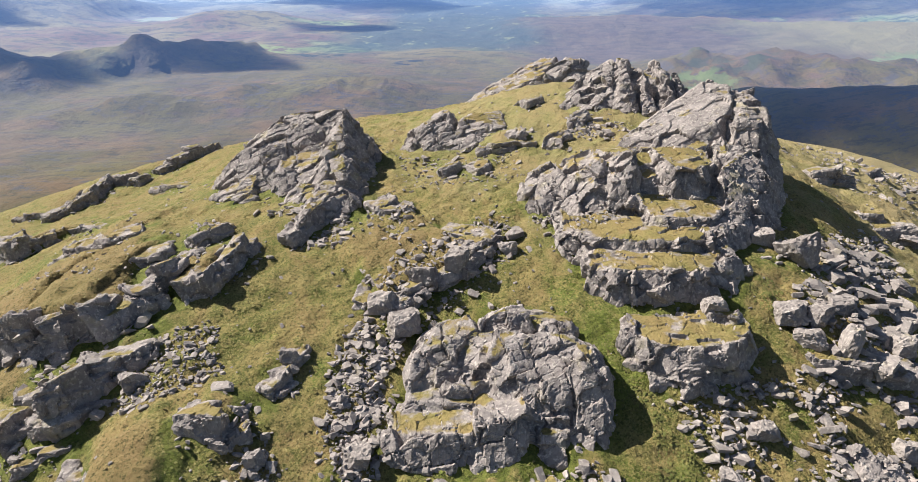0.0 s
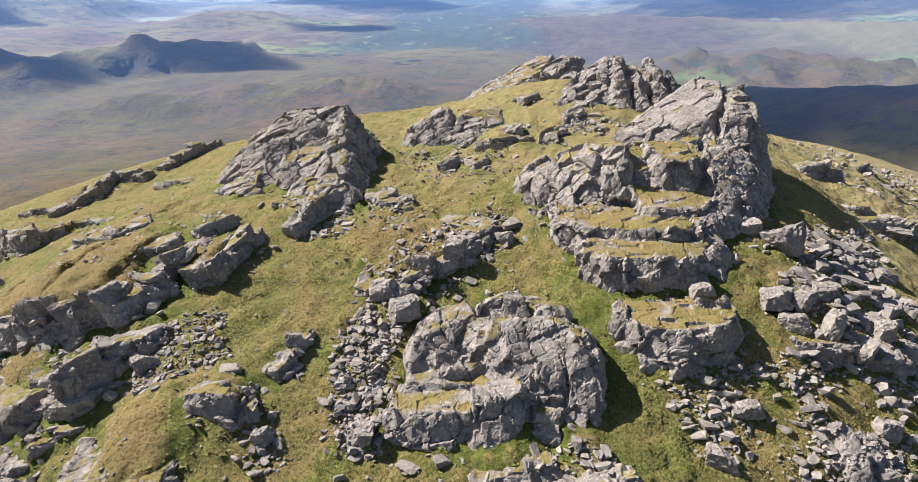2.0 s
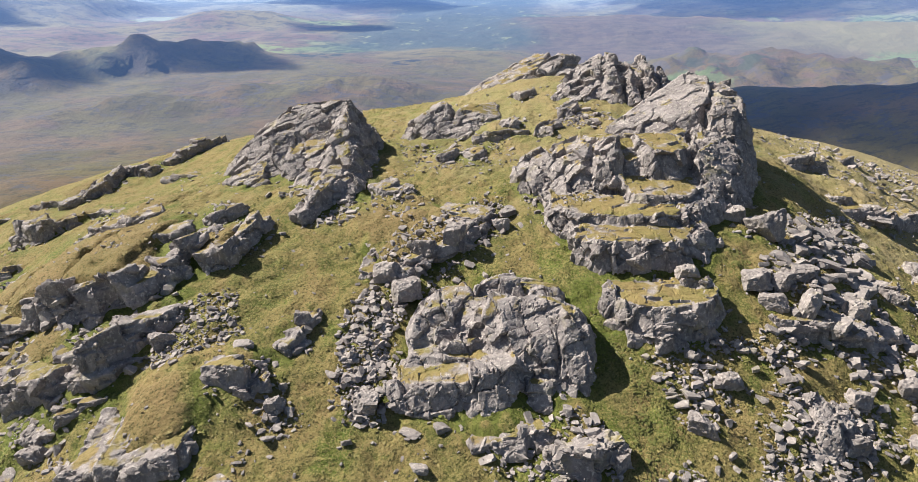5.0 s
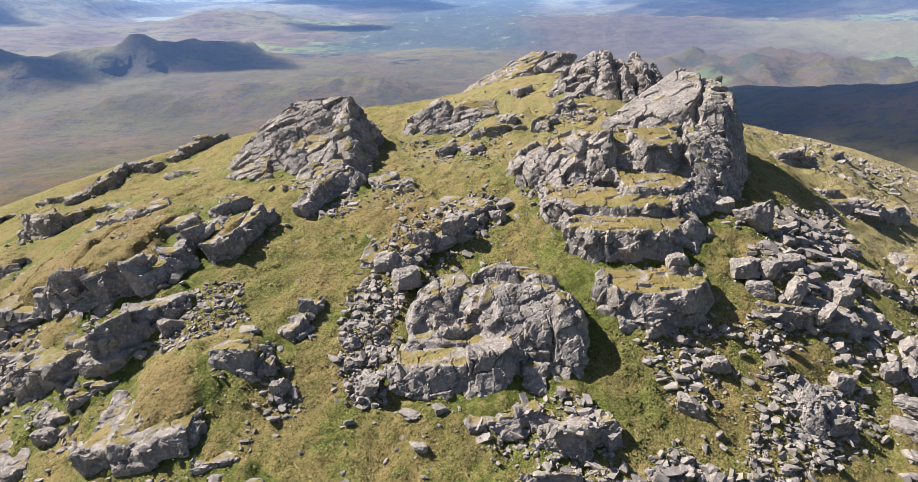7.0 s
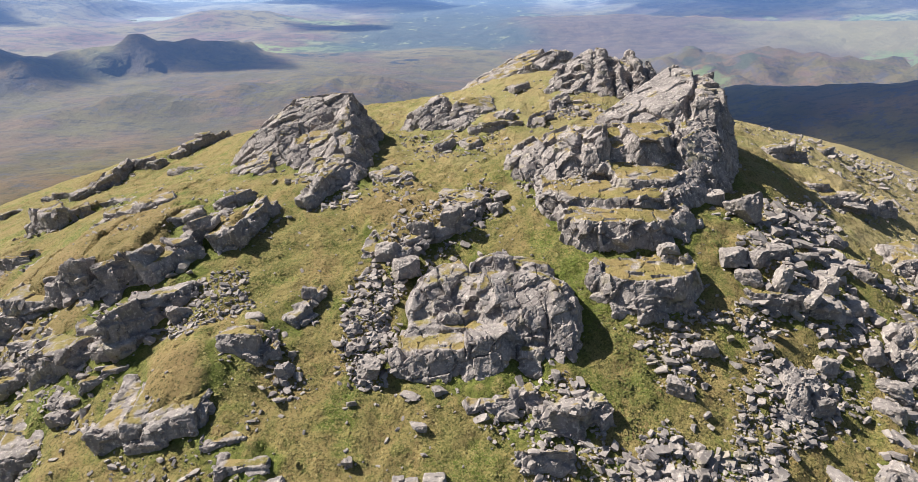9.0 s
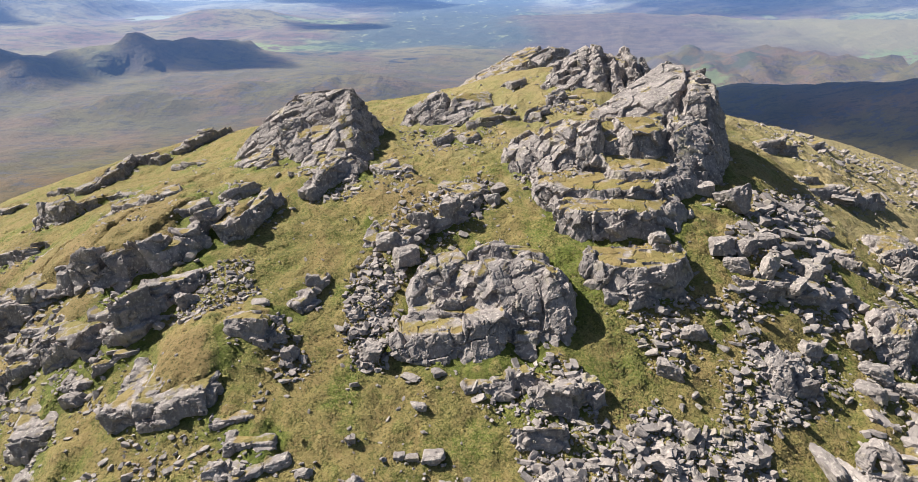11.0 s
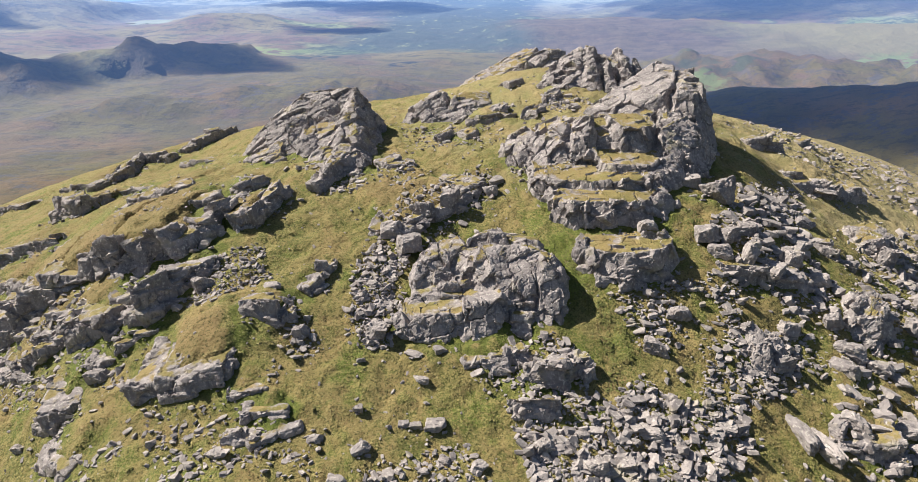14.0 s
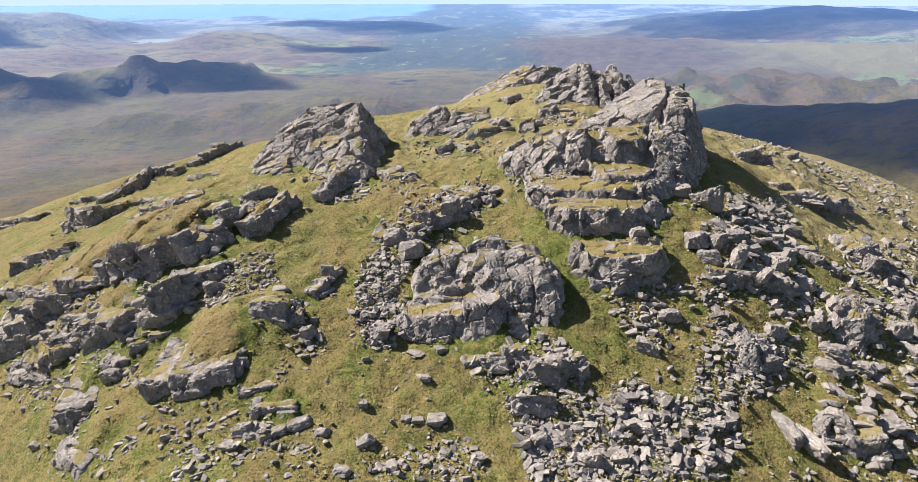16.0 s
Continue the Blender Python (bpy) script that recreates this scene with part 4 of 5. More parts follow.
crag("left_crag", "dark grey crag with a tilted slab and broken side", [
    ([(-33.5, 77), (-30.5, 72), (-26, 69.5), (-22, 69), (-21, 80), (-24, 88), (-31, 86)], [(-30.6, 77, 16.8), (-27.2, 78.2, 19.6), (-24.4, 79.6, 22.3), (-22, 79, 22.0), (-22.5, 73.5, 18.0), (-27, 73, 16.0)]),
    ([(-25, 78), (-22, 71), (-15, 70), (-12, 76), (-13, 88), (-24, 90)], [(-24.2, 80, 22.4), (-18.8, 79, 23.4), (-15.1, 78, 23.7), (-14.4, 75, 20.9), (-18.5, 76, 20.9), (-22, 76.4, 20.4)]),
    ([(-16.5, 60), (-12.4, 58.8), (-11.2, 64), (-10.7, 72), (-10.7, 81), (-13.5, 84), (-18, 80), (-18, 66)], [(-15.1, 78, 23.5), (-14.3, 74, 20.8), (-13.2, 69, 18.6), (-15, 64.5, 17.0), (-16.8, 70, 18.6), (-16.6, 76, 21.5)]),
    ([(-24, 70), (-21.5, 67.4), (-17, 67), (-15, 68.6), (-15.5, 78), (-22, 78)], [(-22, 71, 17.8), (-18.5, 70, 18.5), (-16, 70.4, 18.9), (-15.6, 76, 19.7), (-21, 76.5, 19.2)]),
    ([(-31, 70), (-25.5, 66), (-24, 67), (-25, 72), (-30, 74)], [(-28.5, 71.5, 15.4), (-25, 68.6, 16.2), (-25.4, 71.5, 16.6)]),
    ([(-20.5, 64), (-17.5, 61), (-15.5, 63), (-16, 68), (-20, 68)], [(-19, 65.4, 16.5), (-16.8, 63.4, 16.6), (-16.6, 66.6, 17.4), (-18.8, 67.4, 17.2)]),
], 8, 22, 2.2, 69, ROCK_LEDGES, voxel=0.17, plunge=-28, ratio=(1.8, 0.8, 1.0))
crag("saddle_outcrop", "low outcrop of tilted grey ribs on the grass saddle", [
    ([(-8.4, 81), (-4, 77.6), (-0.6, 77.4), (0, 88), (-6, 89)], [(-7, 82.4, 19.0), (-4.7, 82, 20.7), (-1.4, 83.4, 22.0), (-2, 86, 21.4), (-2.6, 79, 18.9)]),
    ([(-1.4, 77.6), (3, 77), (7, 80.4), (6, 88), (0, 88)], [(0.4, 82.6, 21.5), (1.6, 84, 21.6), (4.9, 82.4, 20.0), (2.4, 79, 19.0), (2, 86, 20.8)]),
], 10, 20, 1.7, 80, voxel=0.22, plunge=-26, ratio=(2.2, 0.7, 0.9))
crag("leaning_block_outcrop", "pale upright block among scree with sunlit top", [
    ([(29.0, 30.6), (30.9, 30.2), (31.7, 31.4), (31.2, 35), (29.2, 34.8)], [(29.3, 31.6, 6.3), (30.7, 31.2, 6.2), (31.1, 32, 6.5), (30.7, 34.4, 8.0), (29.3, 34.2, 7.8)]),
    ([(31.6, 31.6), (33.2, 31.4), (33.6, 34), (31.8, 35)], [(31.9, 32.2, 5.4), (33.0, 32.2, 5.0), (33.0, 34, 6.2), (32.0, 34.2, 6.6)]),
    ([(27.2, 32.4), (28.8, 31.6), (29.2, 34.6), (27.8, 35)], [(27.7, 33, 5.6), (28.8, 32.6, 6.0), (28.8, 34.4, 6.9)]),
], 40, 15, 2.4, 91, ROCK, ratio=(0.9, 0.9, 2.2), relief=0.6)
crag("right_outcrop", "pale grey outcrop with a dark shaded foot", [
    ([(41.6, 36), (44.4, 34.4), (47.4, 36.4), (47, 40.6), (42.4, 40.4)], [(42.2, 37, 7.2), (44.6, 36, 6.8), (46.4, 37.4, 7.4), (45.6, 39.6, 8.6), (43, 39.6, 8.4)]),
], 40, 15, 1.6, 95)
crag("scree_edge_outcrop", "broad pale outcrop above the scree", [
    ([(52, 52.6), (56, 51.8), (60, 54.4), (60, 59), (53, 58)], [(52.8, 54, 8.2), (55.6, 53.2, 8.4), (58.4, 55, 8.0), (57.4, 58, 8.8), (53.6, 57, 8.8)]),
], 30, 15, 1.6, 97)

edge_rnd = random.Random(5)
# ribs of the same beds behind the larger edges
RIBS = []
for foot, rise, depth in EDGES:
    if rise >= 1.6 and len(foot) > 2 and depth >= 3:
        (ax, ay), (bx, by) = foot[0], foot[-1]
        span = math.hypot(bx - ax, by - ay)
        nx, ny = -(by - ay) / span * depth * 0.75, (bx - ax) / span * depth * 0.75
        RIBS.append(([(x + nx, y + ny) for x, y in foot[: 1 + len(foot) // 2]], rise * 0.55, depth * 0.6))
for n, (foot, rise, depth) in enumerate(EDGES + RIBS):
    root = thing("rock_edge", *foot[0], "low broken edge of grey rock breaking through the turf", "rock outcrop", "low rock edges")
    scarp(root, foot, rise, depth, edge_rnd)

# ---- boulders and scree ----
# large boulders: x, y, length, width, height, turn
BOULDERS = [
    (-7.4, 32.7, 2.5, 2.2, 2.0, 0),
    (-1.1, 31.3, 1.4, 1.2, .7, 20),
    (-3.7, 30.8, 1.8, 1.1, .35, -30),
    (-2.8, 28, 1.41, 1.02, 0.62, 5),
    (-8.2, 24.7, 0.88, 0.68, 0.74, 0),
    (-4.3, 23.6, 1.14, 0.77, 0.50, 0),
    (-3.2, 23.6, 1.14, 0.77, 0.56, 10),
    (-1.5, 23.5, 2.11, 1.36, 0.87, 10),
    (-11.4, 21.9, 1.32, 0.94, 0.62, 0),
    (-7.5, 20.8, 1.76, 1.19, 0.81, 30),
    (-9.1, 18, 1.58, 1.36, 0.68, 0),
    (-0.7, 20.7, 1.41, 0.94, 0.74, -30),
    (2.1, 19.8, 1.50, 1.27, 0.81, 40),
    (19.9, 31.1, 2.6, 1.9, 1.5, -20),
    (23.3, 34.8, 2.4, 1.8, 1.7, 0),
    (32.6, 50.8, 3.4, 3.0, 3.4, 20),
    (29.7, 53.1, 2.2, 1.5, 2.0, 0),
    (28.3, 43.4, 3.2, 2.4, 2.4, 0),
    (30.9, 43.5, 2.4, 2.0, 2.2, 40),
    (33.6, 45.2, 2.4, 2.0, 1.8, 0),
    (32.6, 41.3, 3.0, 2.0, 2.6, 60),
    (29.6, 41.7, 2.8, 2.0, 1.6, -30),
    (55.5, 65.2, 4.0, 3.0, .8, 0),
    (17.2, 23.6, 3.0, 1.5, 1.0, -35),
    (24.5, 24.5, 2.2, 1.5, 1.1, -30),
    (19.8, 22.9, 2.4, 1.1, 1.1, -60),
    (7.9, 22, 2.0, 1.5, 1.5, 20),
    (12, 20.2, 2.0, 1.7, 1.5, 0),
    (14.6, 20.6, 1.6, 1.2, 1.1, 0),
    (31.9, 24.6, 4.6, 1.5, 1.9, 100),
    (33.3, 23.8, 4.4, 1.4, 1.8, 98),
    (35.6, 25.6, 3.0, 1.5, 1.4, 40),
    (39.2, 31.4, 3.2, 1.8, 1.5, -40),
    (41.0, 33.4, 3.4, 2.2, 1.6, -30),
    (34.8, 34.5, 2.4, 1.8, 1.8, 0),
    (32.3, 31.1, 2.4, 1.6, 1.8, 0),
    (42.7, 26.0, 3.2, 2.2, 1.5, 0),
    (37.4, 25.5, 2.8, 2.0, 1.5, -40),
    (43.4, 32.2, 2.6, 1.8, 1.6, -30),
    (4.8, 52.9, 2.0, 1.6, 1.8, 0),
    (5.6, 55.2, 1.8, 1.4, 1.2, 20),
    (38.1, 42.4, 2.6, 2.0, 2.2, 0),
    (34.8, 39.7, 2.6, 2.0, 1.8, 50),
    (41.6, 46.9, 2.2, 1.8, 1.4, 0),
    (41.3, 41.5, 2.6, 2.0, 1.6, 0),
    (40.1, 36.1, 2.4, 1.8, 1.6, 0),
    (50.7, 37.0, 2.8, 2.2, 2.4, 0),
    (54.8, 42.5, 2.4, 2.0, 2.0, 30),
    (55.5, 50.8, 2.6, 2.0, 2.8, 0),
    (-42.3, 28.4, 1.2, 1.0, .8, 0),
    (-34.9, 31.4, 2.2, 1.6, 1.6, 0),
    (-33.9, 34.4, 1.0, .8, .6, 0),
    (-19.5, 20.8, 1.4, 1.0, .8, 0),
    (-4.9, 43.5, 3.4, 2.6, 2.4, 20),
    (-3.4, 48.4, 2.4, 2.0, 2.2, -20),
    (-0.2, 49.8, 2.4, 2.0, 2.4, 0),
    (-6.8, 46.1, 3.0, 2.2, 2.0, 0),
    (-14.6, 32.2, 1.6, 1.3, 1.2, 0),
    (-14.0, 40.6, 1.6, 1.4, 1.6, 0),
    (-18.7, 37.6, 2.0, 1.2, 0.5, 10),
    (-31.6, 41.8, 1.9, 1.6, 1.4, 0),
    (-26.4, 39.2, 2.2, 1.7, 1.7, 40),
    (21.6, 43.0, 2.2, 1.8, 1.6, 0),
    (17.4, 44.4, 1.9, 1.6, 1.7, 30),
]
stone_rnd = random.Random(11)
boulder_kinds = [stone_mesh("boulder", stone_rnd, 0.8, 7, 0.13, 0.25) for _ in range(12)]
for n, (x, y, length, width, tall, turn) in enumerate(BOULDERS):
    ob = new("boulder", boulder_kinds[n % 12])
    ob.location = (x, y + 0.35 * width, float(rest(np.array([x]), np.array([y + 0.35 * width]))[0]) + (0.14 if tall < 2.2 else 0.24) * tall)
    ob.rotation_euler = (stone_rnd.uniform(-0.15, 0.15), stone_rnd.uniform(-0.15, 0.15), radians(turn + stone_rnd.uniform(-5, 5)))
    ob.scale = (length * 0.85, width / 0.95, tall / 0.85)
    tagged(ob, "large angular grey boulder resting on the slope", "boulder", "large boulders")

# a stone perched on the edge of the summit cliff
perch = new("perched_stone", boulder_kinds[3])
perch.location, perch.scale = (35.2, 73.6, 26.4), (1.0, 0.9, 1.4)
tagged(perch, "upright dark stone perched on the summit cliff", "boulder")

# scree: outline, number of stones, least and largest size
SCREE = [
    ([(-10.2, 34.4), (-10.5, 41.7), (-8.5, 45.6), (-4.9, 43.5), (-6.0, 39.3), (-5.1, 35.6), (-6.4, 32.3), (-8.4, 31.8)], 191, 0.35, 1.3),
    ([(-9.0, 49.9), (-0.9, 55.4), (4.7, 60.3), (5.9, 53.4), (-0.2, 47.1), (-5.7, 44.7)], 103, 0.35, 1.3),
    ([(1.5, 29.1), (5.8, 32.1), (11.2, 32.3), (13.0, 29.0), (12.4, 25.5), (5.7, 24.3)], 104, 0.35, 1.3),
    ([(5.7, 24.0), (12.4, 25.5), (17.6, 29.1), (21.0, 26.5), (27.7, 27.3), (25.6, 23.4), (23.0, 19.9), (6.2, 18.5)], 385, 0.4, 1.7),
    ([(23.6, 29.5), (27.0, 32.7), (35.3, 35.9), (39.3, 31.7), (32.8, 29.8), (26.8, 26.7), (20.9, 26.0)], 166, 0.35, 1.4),
    ([(16.7, 36.5), (23.0, 38.7), (30.9, 40.3), (29.3, 34.8), (24.7, 31.1), (21.1, 31.2), (17.8, 32.5)], 131, 0.4, 1.6),
    ([(29.3, 46.3), (38.3, 55.8), (47.5, 60.2), (45.5, 46.6), (42.2, 37.4), (35.1, 37.1), (30.1, 40.1)], 190, 0.5, 2.2),
    ([(48.0, 51.2), (77.3, 71.5), (54.7, 40.5), (44.7, 40.9)], 136, 0.4, 1.8),
    ([(41.3, 38.5), (61.9, 50.2), (42.6, 21.9), (34.1, 21.2), (35.6, 27.7)], 140, 0.5, 2.0),
    ([(27.6, 21.5), (32.3, 22.0), (32.9, 21.0), (26.6, 20.3)], 9, 0.4, 1.3),
    ([(-27.4, 41.2), (-25.6, 44.4), (-21.6, 45.2), (-19.5, 40.5), (-23.6, 37.5), (-27.4, 37.3)], 79, 0.3, 1.0),
    ([(-17.2, 34.2), (-16.6, 37.3), (-12.6, 32.0), (-12.8, 29.9), (-16.0, 31.2)], 26, 0.3, 1.2),
    ([(-27.8, 26.3), (-19.3, 26.2), (-13.2, 22.9), (-8.3, 17.7), (-23.1, 18.7)], 43, 0.25, 1.0),
    ([(-6.5, 18.9), (-3.7, 21.5), (1.4, 22.9), (2.8, 19.6), (1.3, 18.2), (-6.4, 17.7)], 31, 0.3, 1.1),
    ([(-51.4, 38.6), (-43.6, 36.0), (-42.3, 32.1), (-47.4, 34.5)], 26, 0.3, 0.9),
    ([(-40.2, 36.6), (-31.8, 35.0), (-34.7, 32.3), (-38.5, 33.2)], 19, 0.25, 0.8),
    ([(-7.9, 77.3), (6.3, 74.0), (8.5, 66.5), (-6.3, 66.7)], 44, 0.3, 1.1),
    ([(-10.8, 60.7), (-4.4, 62.8), (-5.7, 57.4), (-9.6, 56.9)], 14, 0.3, 1.2),
    ([(7.1, 59.1), (16.9, 55.9), (13.4, 48.5), (9.6, 52.9)], 57, 0.25, 0.9),
    ([(-19.2, 61.5), (-12.7, 62.9), (-11.6, 55.2), (-16.4, 55.1)], 37, 0.3, 1.2),
    ([(14.9, 79.6), (22.7, 77.5), (20.8, 72.8), (14.7, 74.8)], 31, 0.4, 1.4),
    ([(36.3, 56.8), (50.1, 65.1), (45.8, 53.5), (36.6, 49.7)], 95, 0.3, 1.2),
    ([(-49.8, 41.6), (-42.9, 40.7), (-39.8, 40.7), (-41.4, 36.2)], 13, 0.3, 1.2),
    ([(8.2, 57.6), (16.8, 55.4), (18.4, 52.6), (10.4, 53.0)], 60, 0.3, 1.1),
    ([(27.5, 60.5), (34, 61), (33.6, 57.6), (28, 54.6)], 30, 0.4, 1.4),
    ([(46.6, 84.7), (97.5, 123.9), (110.0, 115.0), (76.1, 70.9), (53.6, 74.2)], 227, 0.3, 1.7),
]
stone_kinds = [stone_mesh("stone", stone_rnd, stone_rnd.uniform(0.34, 0.8), 9, 0, 0) for _ in range(24)]
lots, sunk = [], []
# grass between the screes
GREEN = [
    [(28.1, 51.7), (32.7, 50.7), (30.1, 46.5), (26.8, 44.0), (26.9, 40.9), (28.5, 39.4), (24.4, 38.9), (24.2, 42.2)],
    [(23.3, 37.5), (27.7, 36.9), (26.9, 33.3), (23.6, 30.6), (22.7, 28.3), (21.0, 26.5), (19.4, 29.2), (21.8, 31.6)],
    [(12.1, 39.3), (15.7, 37.6), (16.8, 33.7), (18.2, 30.2), (17.5, 28.5), (13.3, 27.3), (12.4, 28.9), (12.7, 32.6)],
    [(26.1, 26.3), (30.9, 28.0), (32.4, 27.3), (31.4, 20.8), (23.0, 19.9), (26.5, 23.5)],
    [(30.7, 27.7), (33.8, 30.8), (39.2, 34.1), (38.2, 29.3), (34.7, 27.1), (32.2, 26.9)],
    [(42.1, 51.2), (56.4, 60.8), (48.3, 45.9), (44.9, 42.7), (41.9, 44.2)],
    [(42.7, 42.7), (40.9, 37.0), (39.9, 34.2), (44.0, 32.0), (44.8, 37.1), (44.9, 42.7)],
    [(36.7, 24.1), (40.1, 23.9), (38.6, 21.4), (35.2, 21.2)],
    [(0.4, 28.4), (5.5, 28.4), (5.2, 24.2), (6.4, 18.5), (3.7, 18.3), (1.4, 22.9)],
]


def grassy(x, y):
    return any(inside(x + stone_rnd.gauss(0, 0.5), y + stone_rnd.gauss(0, 0.5), g) for g in GREEN) and stone_rnd.random() < 0.94


for outline, count, least, most in SCREE:
    xs, ys = [p[0] for p in outline], [p[1] for p in outline]
    done = 0
    while done < count * 3.0:
        x, y = stone_rnd.uniform(min(xs) - 1, max(xs) + 1), stone_rnd.uniform(min(ys) - 1, max(ys) + 1)
        if inside(x + stone_rnd.gauss(0, 0.5), y + stone_rnd.gauss(0, 0.5), outline):
            done += 1
            if not grassy(x, y):
                lots.append((least * 0.5 + (0.64 * most - 0.5 * least) * stone_rnd.random() ** 3.2, x, y))
    for _ in range(int(count * 4.5)):
        x, y = stone_rnd.uniform(min(xs) - 1, max(xs) + 1), stone_rnd.uniform(min(ys) - 1, max(ys) + 1)
        if inside(x, y, outline) and not grassy(x, y):
            lots.append((stone_rnd.uniform(0.14, 0.36), x, y))
# low stony patches in the turf: x, y, reach
PATCHES = [
    (-41.8, 34.1, 2), (-46.1, 36.4, 2.2), (-32.2, 30.5, 1.5), (-36.3, 28.7, 1.6), (-37.4, 27.6, 1.4), (-30.8, 22.6, 2.2), (-29.2, 23.4, 1.2), (-22.0, 19.8, 2),
    (-24.9, 23.3, 1.5), (-17.2, 20.5, 1.8), (-22.3, 23.0, 1.5), (-16.4, 27.9, 1.2), (-13.7, 20.6, 1.2), (-5.5, 19.0, 2.2), (-1.7, 20.3, 1.5), (-7.8, 21.2, 0.9),
    (-11.7, 22.2, 0.8), (-55.8, 47.3, 2.5), (-46.4, 41.2, 2.5), (-41.6, 41.1, 2), (-52.4, 48.9, 2.5), (-33.5, 31.8, 1.4), (-53.0, 39.9, 2), (-14.9, 32.0, 1.4),
    (-21.2, 40.6, 1.5), (-24.9, 37.6, 1.6), (-35.1, 41.7, 2), (-19.2, 61.8, 2.5), (-13.7, 57.9, 2.5), (-5.9, 60.7, 1.5), (-21.0, 55.0, 2), (-6.4, 55.9, 2),
    (-27.8, 59.7, 2), (16.9, 76.9, 2), (8.5, 78.2, 2), (61.2, 60.8, 3), (61.3, 54.0, 3), (51.4, 43.2, 2),
]
for x, y, reach in PATCHES:
    for _ in range(int(13 * reach)):
        sunk.append((stone_rnd.uniform(0.2, 0.8) * stone_rnd.random() ** 0.5, x + stone_rnd.gauss(0, 0.55 * reach), y + stone_rnd.gauss(0, 0.5 * reach)))
for x, y, length, width, tall, turn in BOULDERS:
    for _ in range(9):
        lots.append((stone_rnd.uniform(0.15, 0.3 + 0.3 * tall) * stone_rnd.random() ** 0.6, x + stone_rnd.gauss(0, 0.8 * length), y + stone_rnd.gauss(0, 0.7 * length)))
for foot, rise, depth in EDGES:
    for (ax, ay), (bx, by) in zip(foot, foot[1:]):
        for _ in range(int(2.6 * math.hypot(bx - ax, by - ay))):
            s, off = stone_rnd.random(), stone_rnd.gauss(-0.5, 0.8)
            way = math.atan2(by - ay, bx - ax)
            lots.append((stone_rnd.uniform(0.16, 0.3 + 0.28 * rise) * stone_rnd.random() ** 0.5, ax + s * (bx - ax) - math.sin(way) * off, ay + s * (by - ay) + math.cos(way) * off))
for _ in range(900):
    lots.append((stone_rnd.uniform(0.12, 0.4), stone_rnd.uniform(-50, 65), stone_rnd.uniform(16, 95)))
lots.sort(reverse=True)
lots += sunk
spots = np.array(lots)
levels = rest(spots[:, 1], spots[:, 2])
perched = levels - height(spots[:, 1], spots[:, 2]) - turf(spots[:, 1], spots[:, 2])
rest_v, rest_f, rest_n = [], [], 0
for n, (size, x, y) in enumerate(lots):
    me = stone_kinds[stone_rnd.randrange(24)]
    if perched[n] > 0.5 and stone_rnd.random() < (0.8 if x > 25 else 0.55):
        continue
    lean = (stone_rnd.gauss(0, 0.3), stone_rnd.gauss(0, 0.3), stone_rnd.uniform(0, 6.3))
    m = Matrix.LocRotScale((x, y, levels[n] + size * (stone_rnd.uniform(-0.02, 0.2) if n < len(lots) - len(sunk) else 0.04)), Euler(lean), (size * stone_rnd.uniform(0.95, 1.75), size, size))
    if n < 300:
        ob = new("scree_boulder", me)
        ob.matrix_world = m
        tagged(ob, "angular grey boulder lying in the scree", "boulder", "boulders in the scree")
    else:
        co = np.array([v.co for v in me.vertices])
        tri = np.array([f.vertices for f in me.polygons])
        mm = np.array(m)
        rest_v.append(co @ mm[:3, :3].T + mm[:3, 3])
        rest_f.append(tri + rest_n)
        rest_n += len(co)
scree = mesh_object("scree", np.concatenate(rest_v), np.concatenate(rest_f), SCREE_STONE)
tagged(scree, "loose angular grey stones spilling down between the crags", "scree", kind="stuff")

# ---- grass ----
def build_tufts(x, y, low, high, name, material, label):
    """Small hummocks of plants, each a ragged cone."""
    rng = np.random.default_rng(4)
    n = len(x)
    z = height(x, y) + turf(x, y)
    wide, turn = rng.uniform(low, high, n), rng.uniform(0, 6.28, n)
    tall = wide * rng.uniform(0.14, 0.4, n)
    ring = [np.stack([x + np.cos(turn + a) * wide * rng.uniform(0.7, 1.2, n), y + np.sin(turn + a) * wide * rng.uniform(0.7, 1.2, n), z - 0.06], -1) for a in (0, 2.09, 4.19)]
    tip = np.stack([x + rng.normal(0, 0.35, n) * wide, y + rng.normal(0, 0.35, n) * wide, z + tall], -1)
    verts = np.stack([*ring, tip], 1).reshape(-1, 3)
    faces = (np.arange(n)[:, None, None] * 4 + np.array([(0, 1, 3), (1, 2, 3), (2, 0, 3)])).reshape(-1, 3)
    ob = add_damp(mesh_object(name, verts, faces, material, True), np.repeat(x, 4), np.repeat(y, 4))
    return tagged(ob, label, "grass", kind="stuff")


sow = np.random.default_rng(8)
tuft_x, tuft_y = sow.uniform(-85, 90, 190000), 10 + 112 * sow.random(190000) ** 1.5
grown = rough2(tuft_x, tuft_y, 2.4, 3, 9) + 0.9 * sow.random(190000) > 0.1
build_tufts(tuft_x[grown], tuft_y[grown], 0.08, 0.22, "grass_tufts", GRASS, "tufts of olive and straw coloured fell grass")
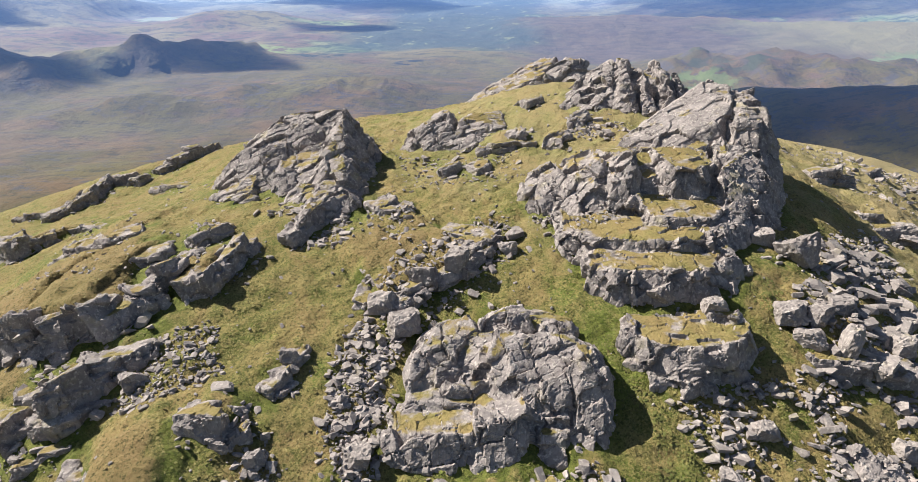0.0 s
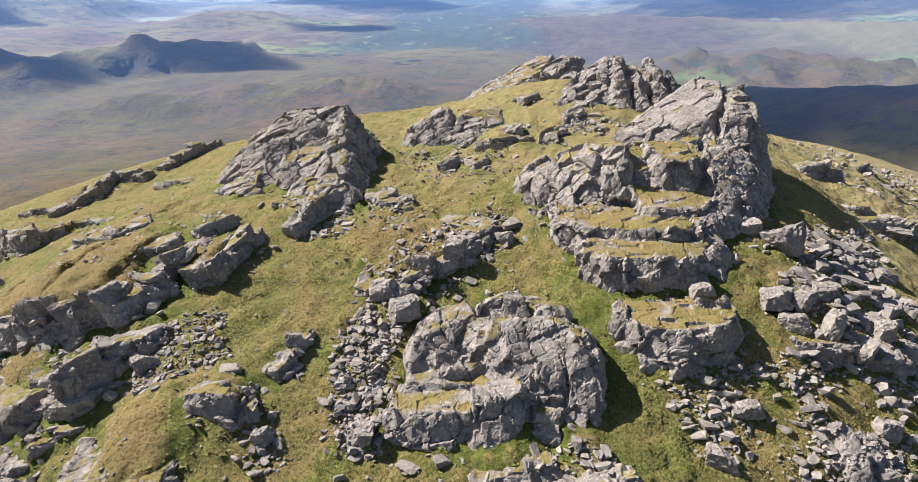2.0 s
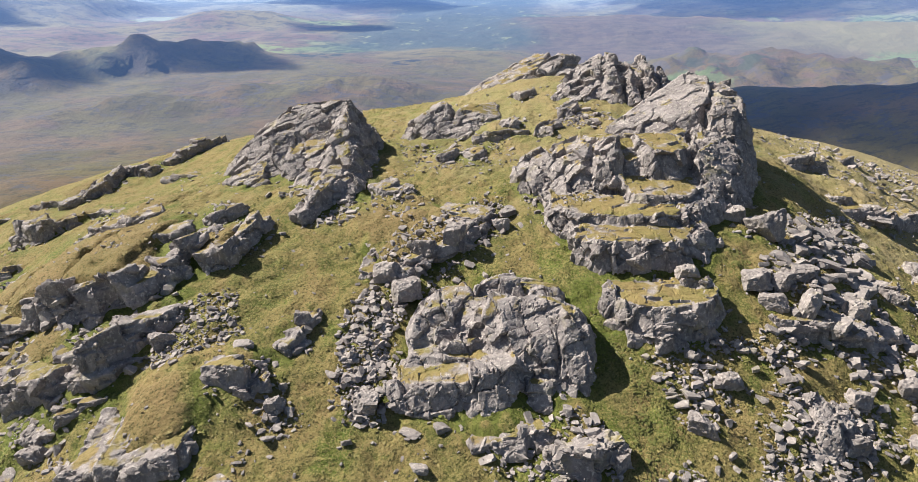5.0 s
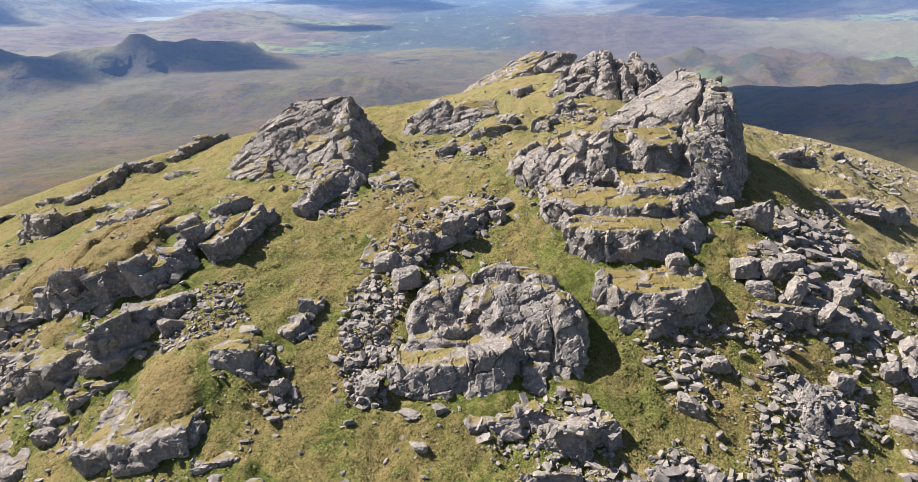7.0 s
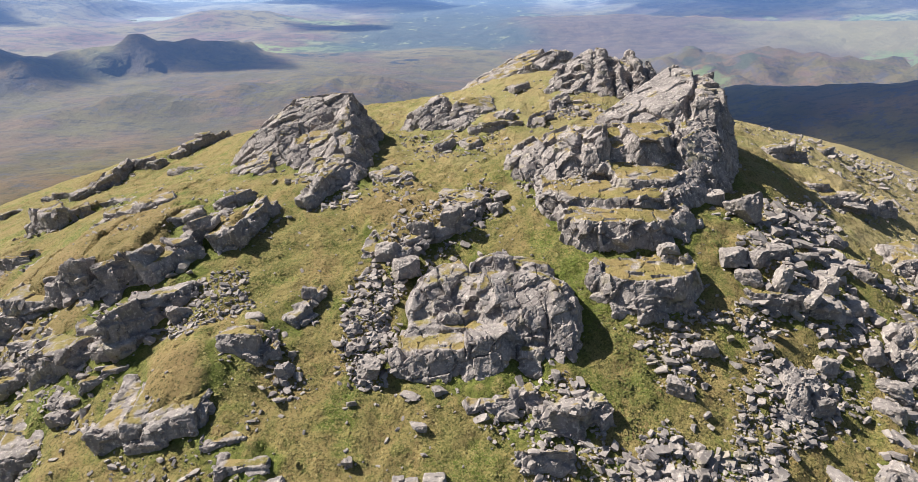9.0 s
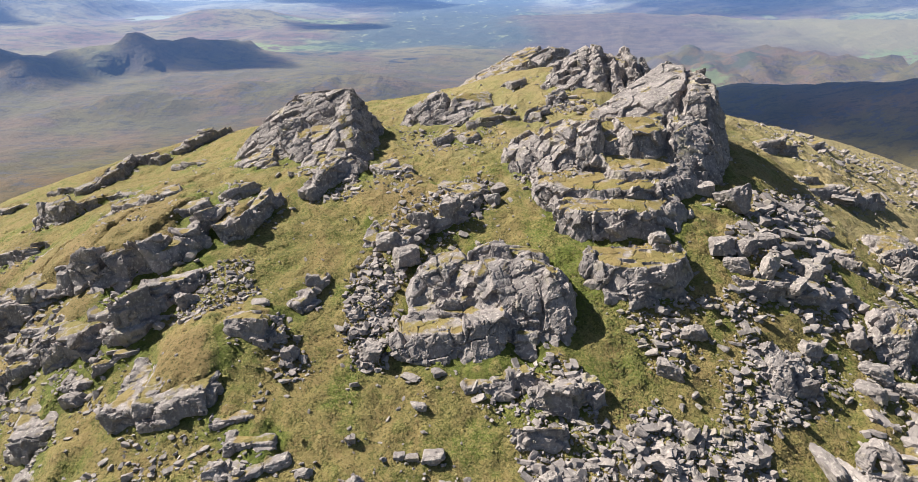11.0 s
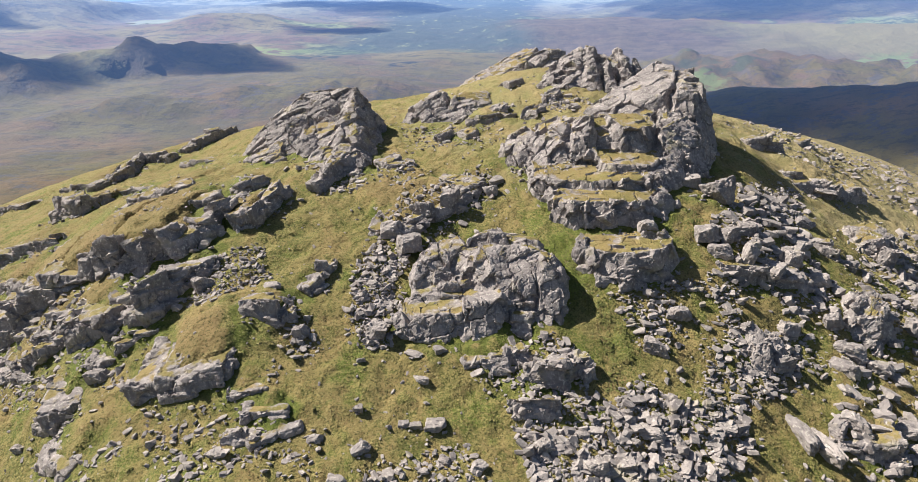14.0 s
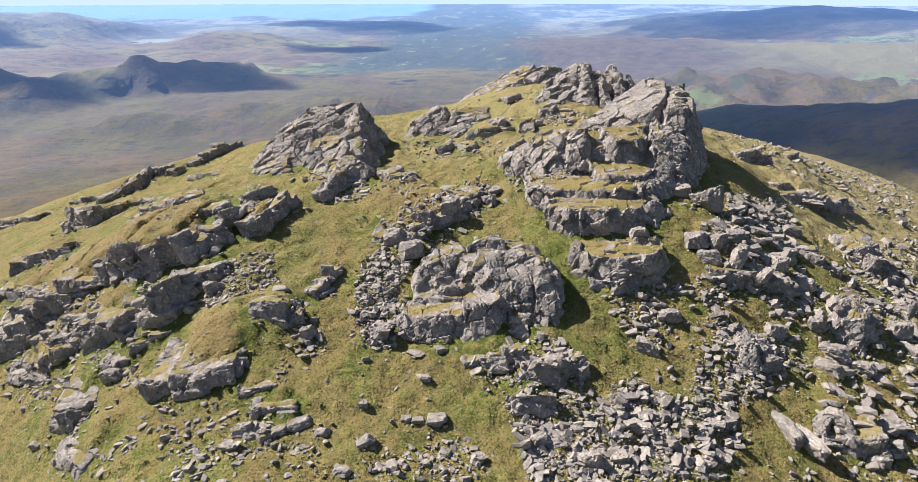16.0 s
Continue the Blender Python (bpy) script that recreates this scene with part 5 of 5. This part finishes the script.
# rough darker green grass in the hollows: x, y, reach
bush_x, bush_y = [], []
for cx, cy, reach in ((15.5, 30.5, 2.6), (16.8, 33.5, 2.4), (14.2, 37.0, 1.6), (13.6, 41.5, 1.5), (27.5, 46.5, 1.6)):
    r, a = reach * sow.random(420) ** 0.6, sow.uniform(0, 6.283, 420)
    bush_x.append(cx + r * np.cos(a)), bush_y.append(cy + 1.3 * r * np.sin(a))
build_tufts(np.concatenate(bush_x), np.concatenate(bush_y), 0.10, 0.26, "dark_grass", DARK_GRASS, "low rough tufts of darker green grass in the hollows")
build_ground()

# ---- clouds outside the view, whose shadows lie on the moors ----
def cloud(target, half_x, half_y, seed):
    rnd = random.Random(seed)
    bm = bmesh.new()
    centre = Vector(target) + TO_SUN * 3600
    for _ in range(16):
        a, r = rnd.uniform(0, 6.28), rnd.random() ** 0.5
        size = rnd.uniform(0.28, 0.5)
        m = Matrix.Translation(centre + Vector((math.cos(a) * r * half_x * 0.75, math.sin(a) * r * half_y * 0.75, rnd.uniform(-10, 30))))
        bmesh.ops.create_icosphere(bm, subdivisions=3, radius=1.0, matrix=m @ Matrix.Diagonal((half_x * size, half_y * size, 50, 1)))
    for v in bm.verts:
        v.co += noise.noise_vector(v.co / 90) * 34
    me = bpy.data.meshes.new("cloud")
    bm.to_mesh(me)
    bm.free()
    me.materials.append(CLOUD if half_x == 420 and half_y == 250 else THIN_CLOUD)
    return tagged(new("cloud", me), "white cumulus cloud drifting above the moors", "cloud", kind="structure")


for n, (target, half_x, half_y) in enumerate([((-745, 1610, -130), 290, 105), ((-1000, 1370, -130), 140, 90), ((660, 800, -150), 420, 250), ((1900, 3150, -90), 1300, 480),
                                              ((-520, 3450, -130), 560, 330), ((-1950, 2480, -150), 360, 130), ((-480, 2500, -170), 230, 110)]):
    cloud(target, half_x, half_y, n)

# ---- the lake ----
def lake(x, y, z, half_x, half_y, seed):
    rnd = random.Random(seed)
    ring = []
    for n in range(48):
        a = n / 48 * 6.283
        r = 1 + 0.7 * noise.noise(Vector((math.cos(a) * 1.7 + seed, math.sin(a) * 1.7, 0.4)))
        ring.append((x + half_x * r * math.cos(a), y + half_y * r * math.sin(a), z))
    bm = bmesh.new()
    top = bm.faces.new([bm.verts.new(p) for p in ring])
    bmesh.ops.extrude_face_region(bm, geom=[top])
    bm.verts.ensure_lookup_table()
    for v in bm.verts[:48]:
        v.co.z -= 25
    bmesh.ops.recalc_face_normals(bm, faces=bm.faces[:])
    me = bpy.data.meshes.new("lake")
    bm.to_mesh(me)
    bm.free()
    me.materials.append(WATER)
    return tagged(new("lake", me), "lake among the far moors, reflected sky painted in its colour", "lake", kind="structure")


lake(-1365, 2880, -158.6, 84, 190, 1)


# ---- the pale sky low over the sea ----
def sky_wall():
    ring = [(4880 * math.sin(a), 4880 * math.cos(a)) for a in np.linspace(-1.2, 1.2, 61)]
    verts = [(x, y, z) for z in (-60, 16) for x, y in ring]
    faces = [(n, n + 1, n + 62, n + 61) for n in range(60)]
    tagged(mesh_object("backdrop_sky", verts, faces, LOW_SKY, True), "pale blue sky low over the coast", "sky", kind="structure")


sky_wall()
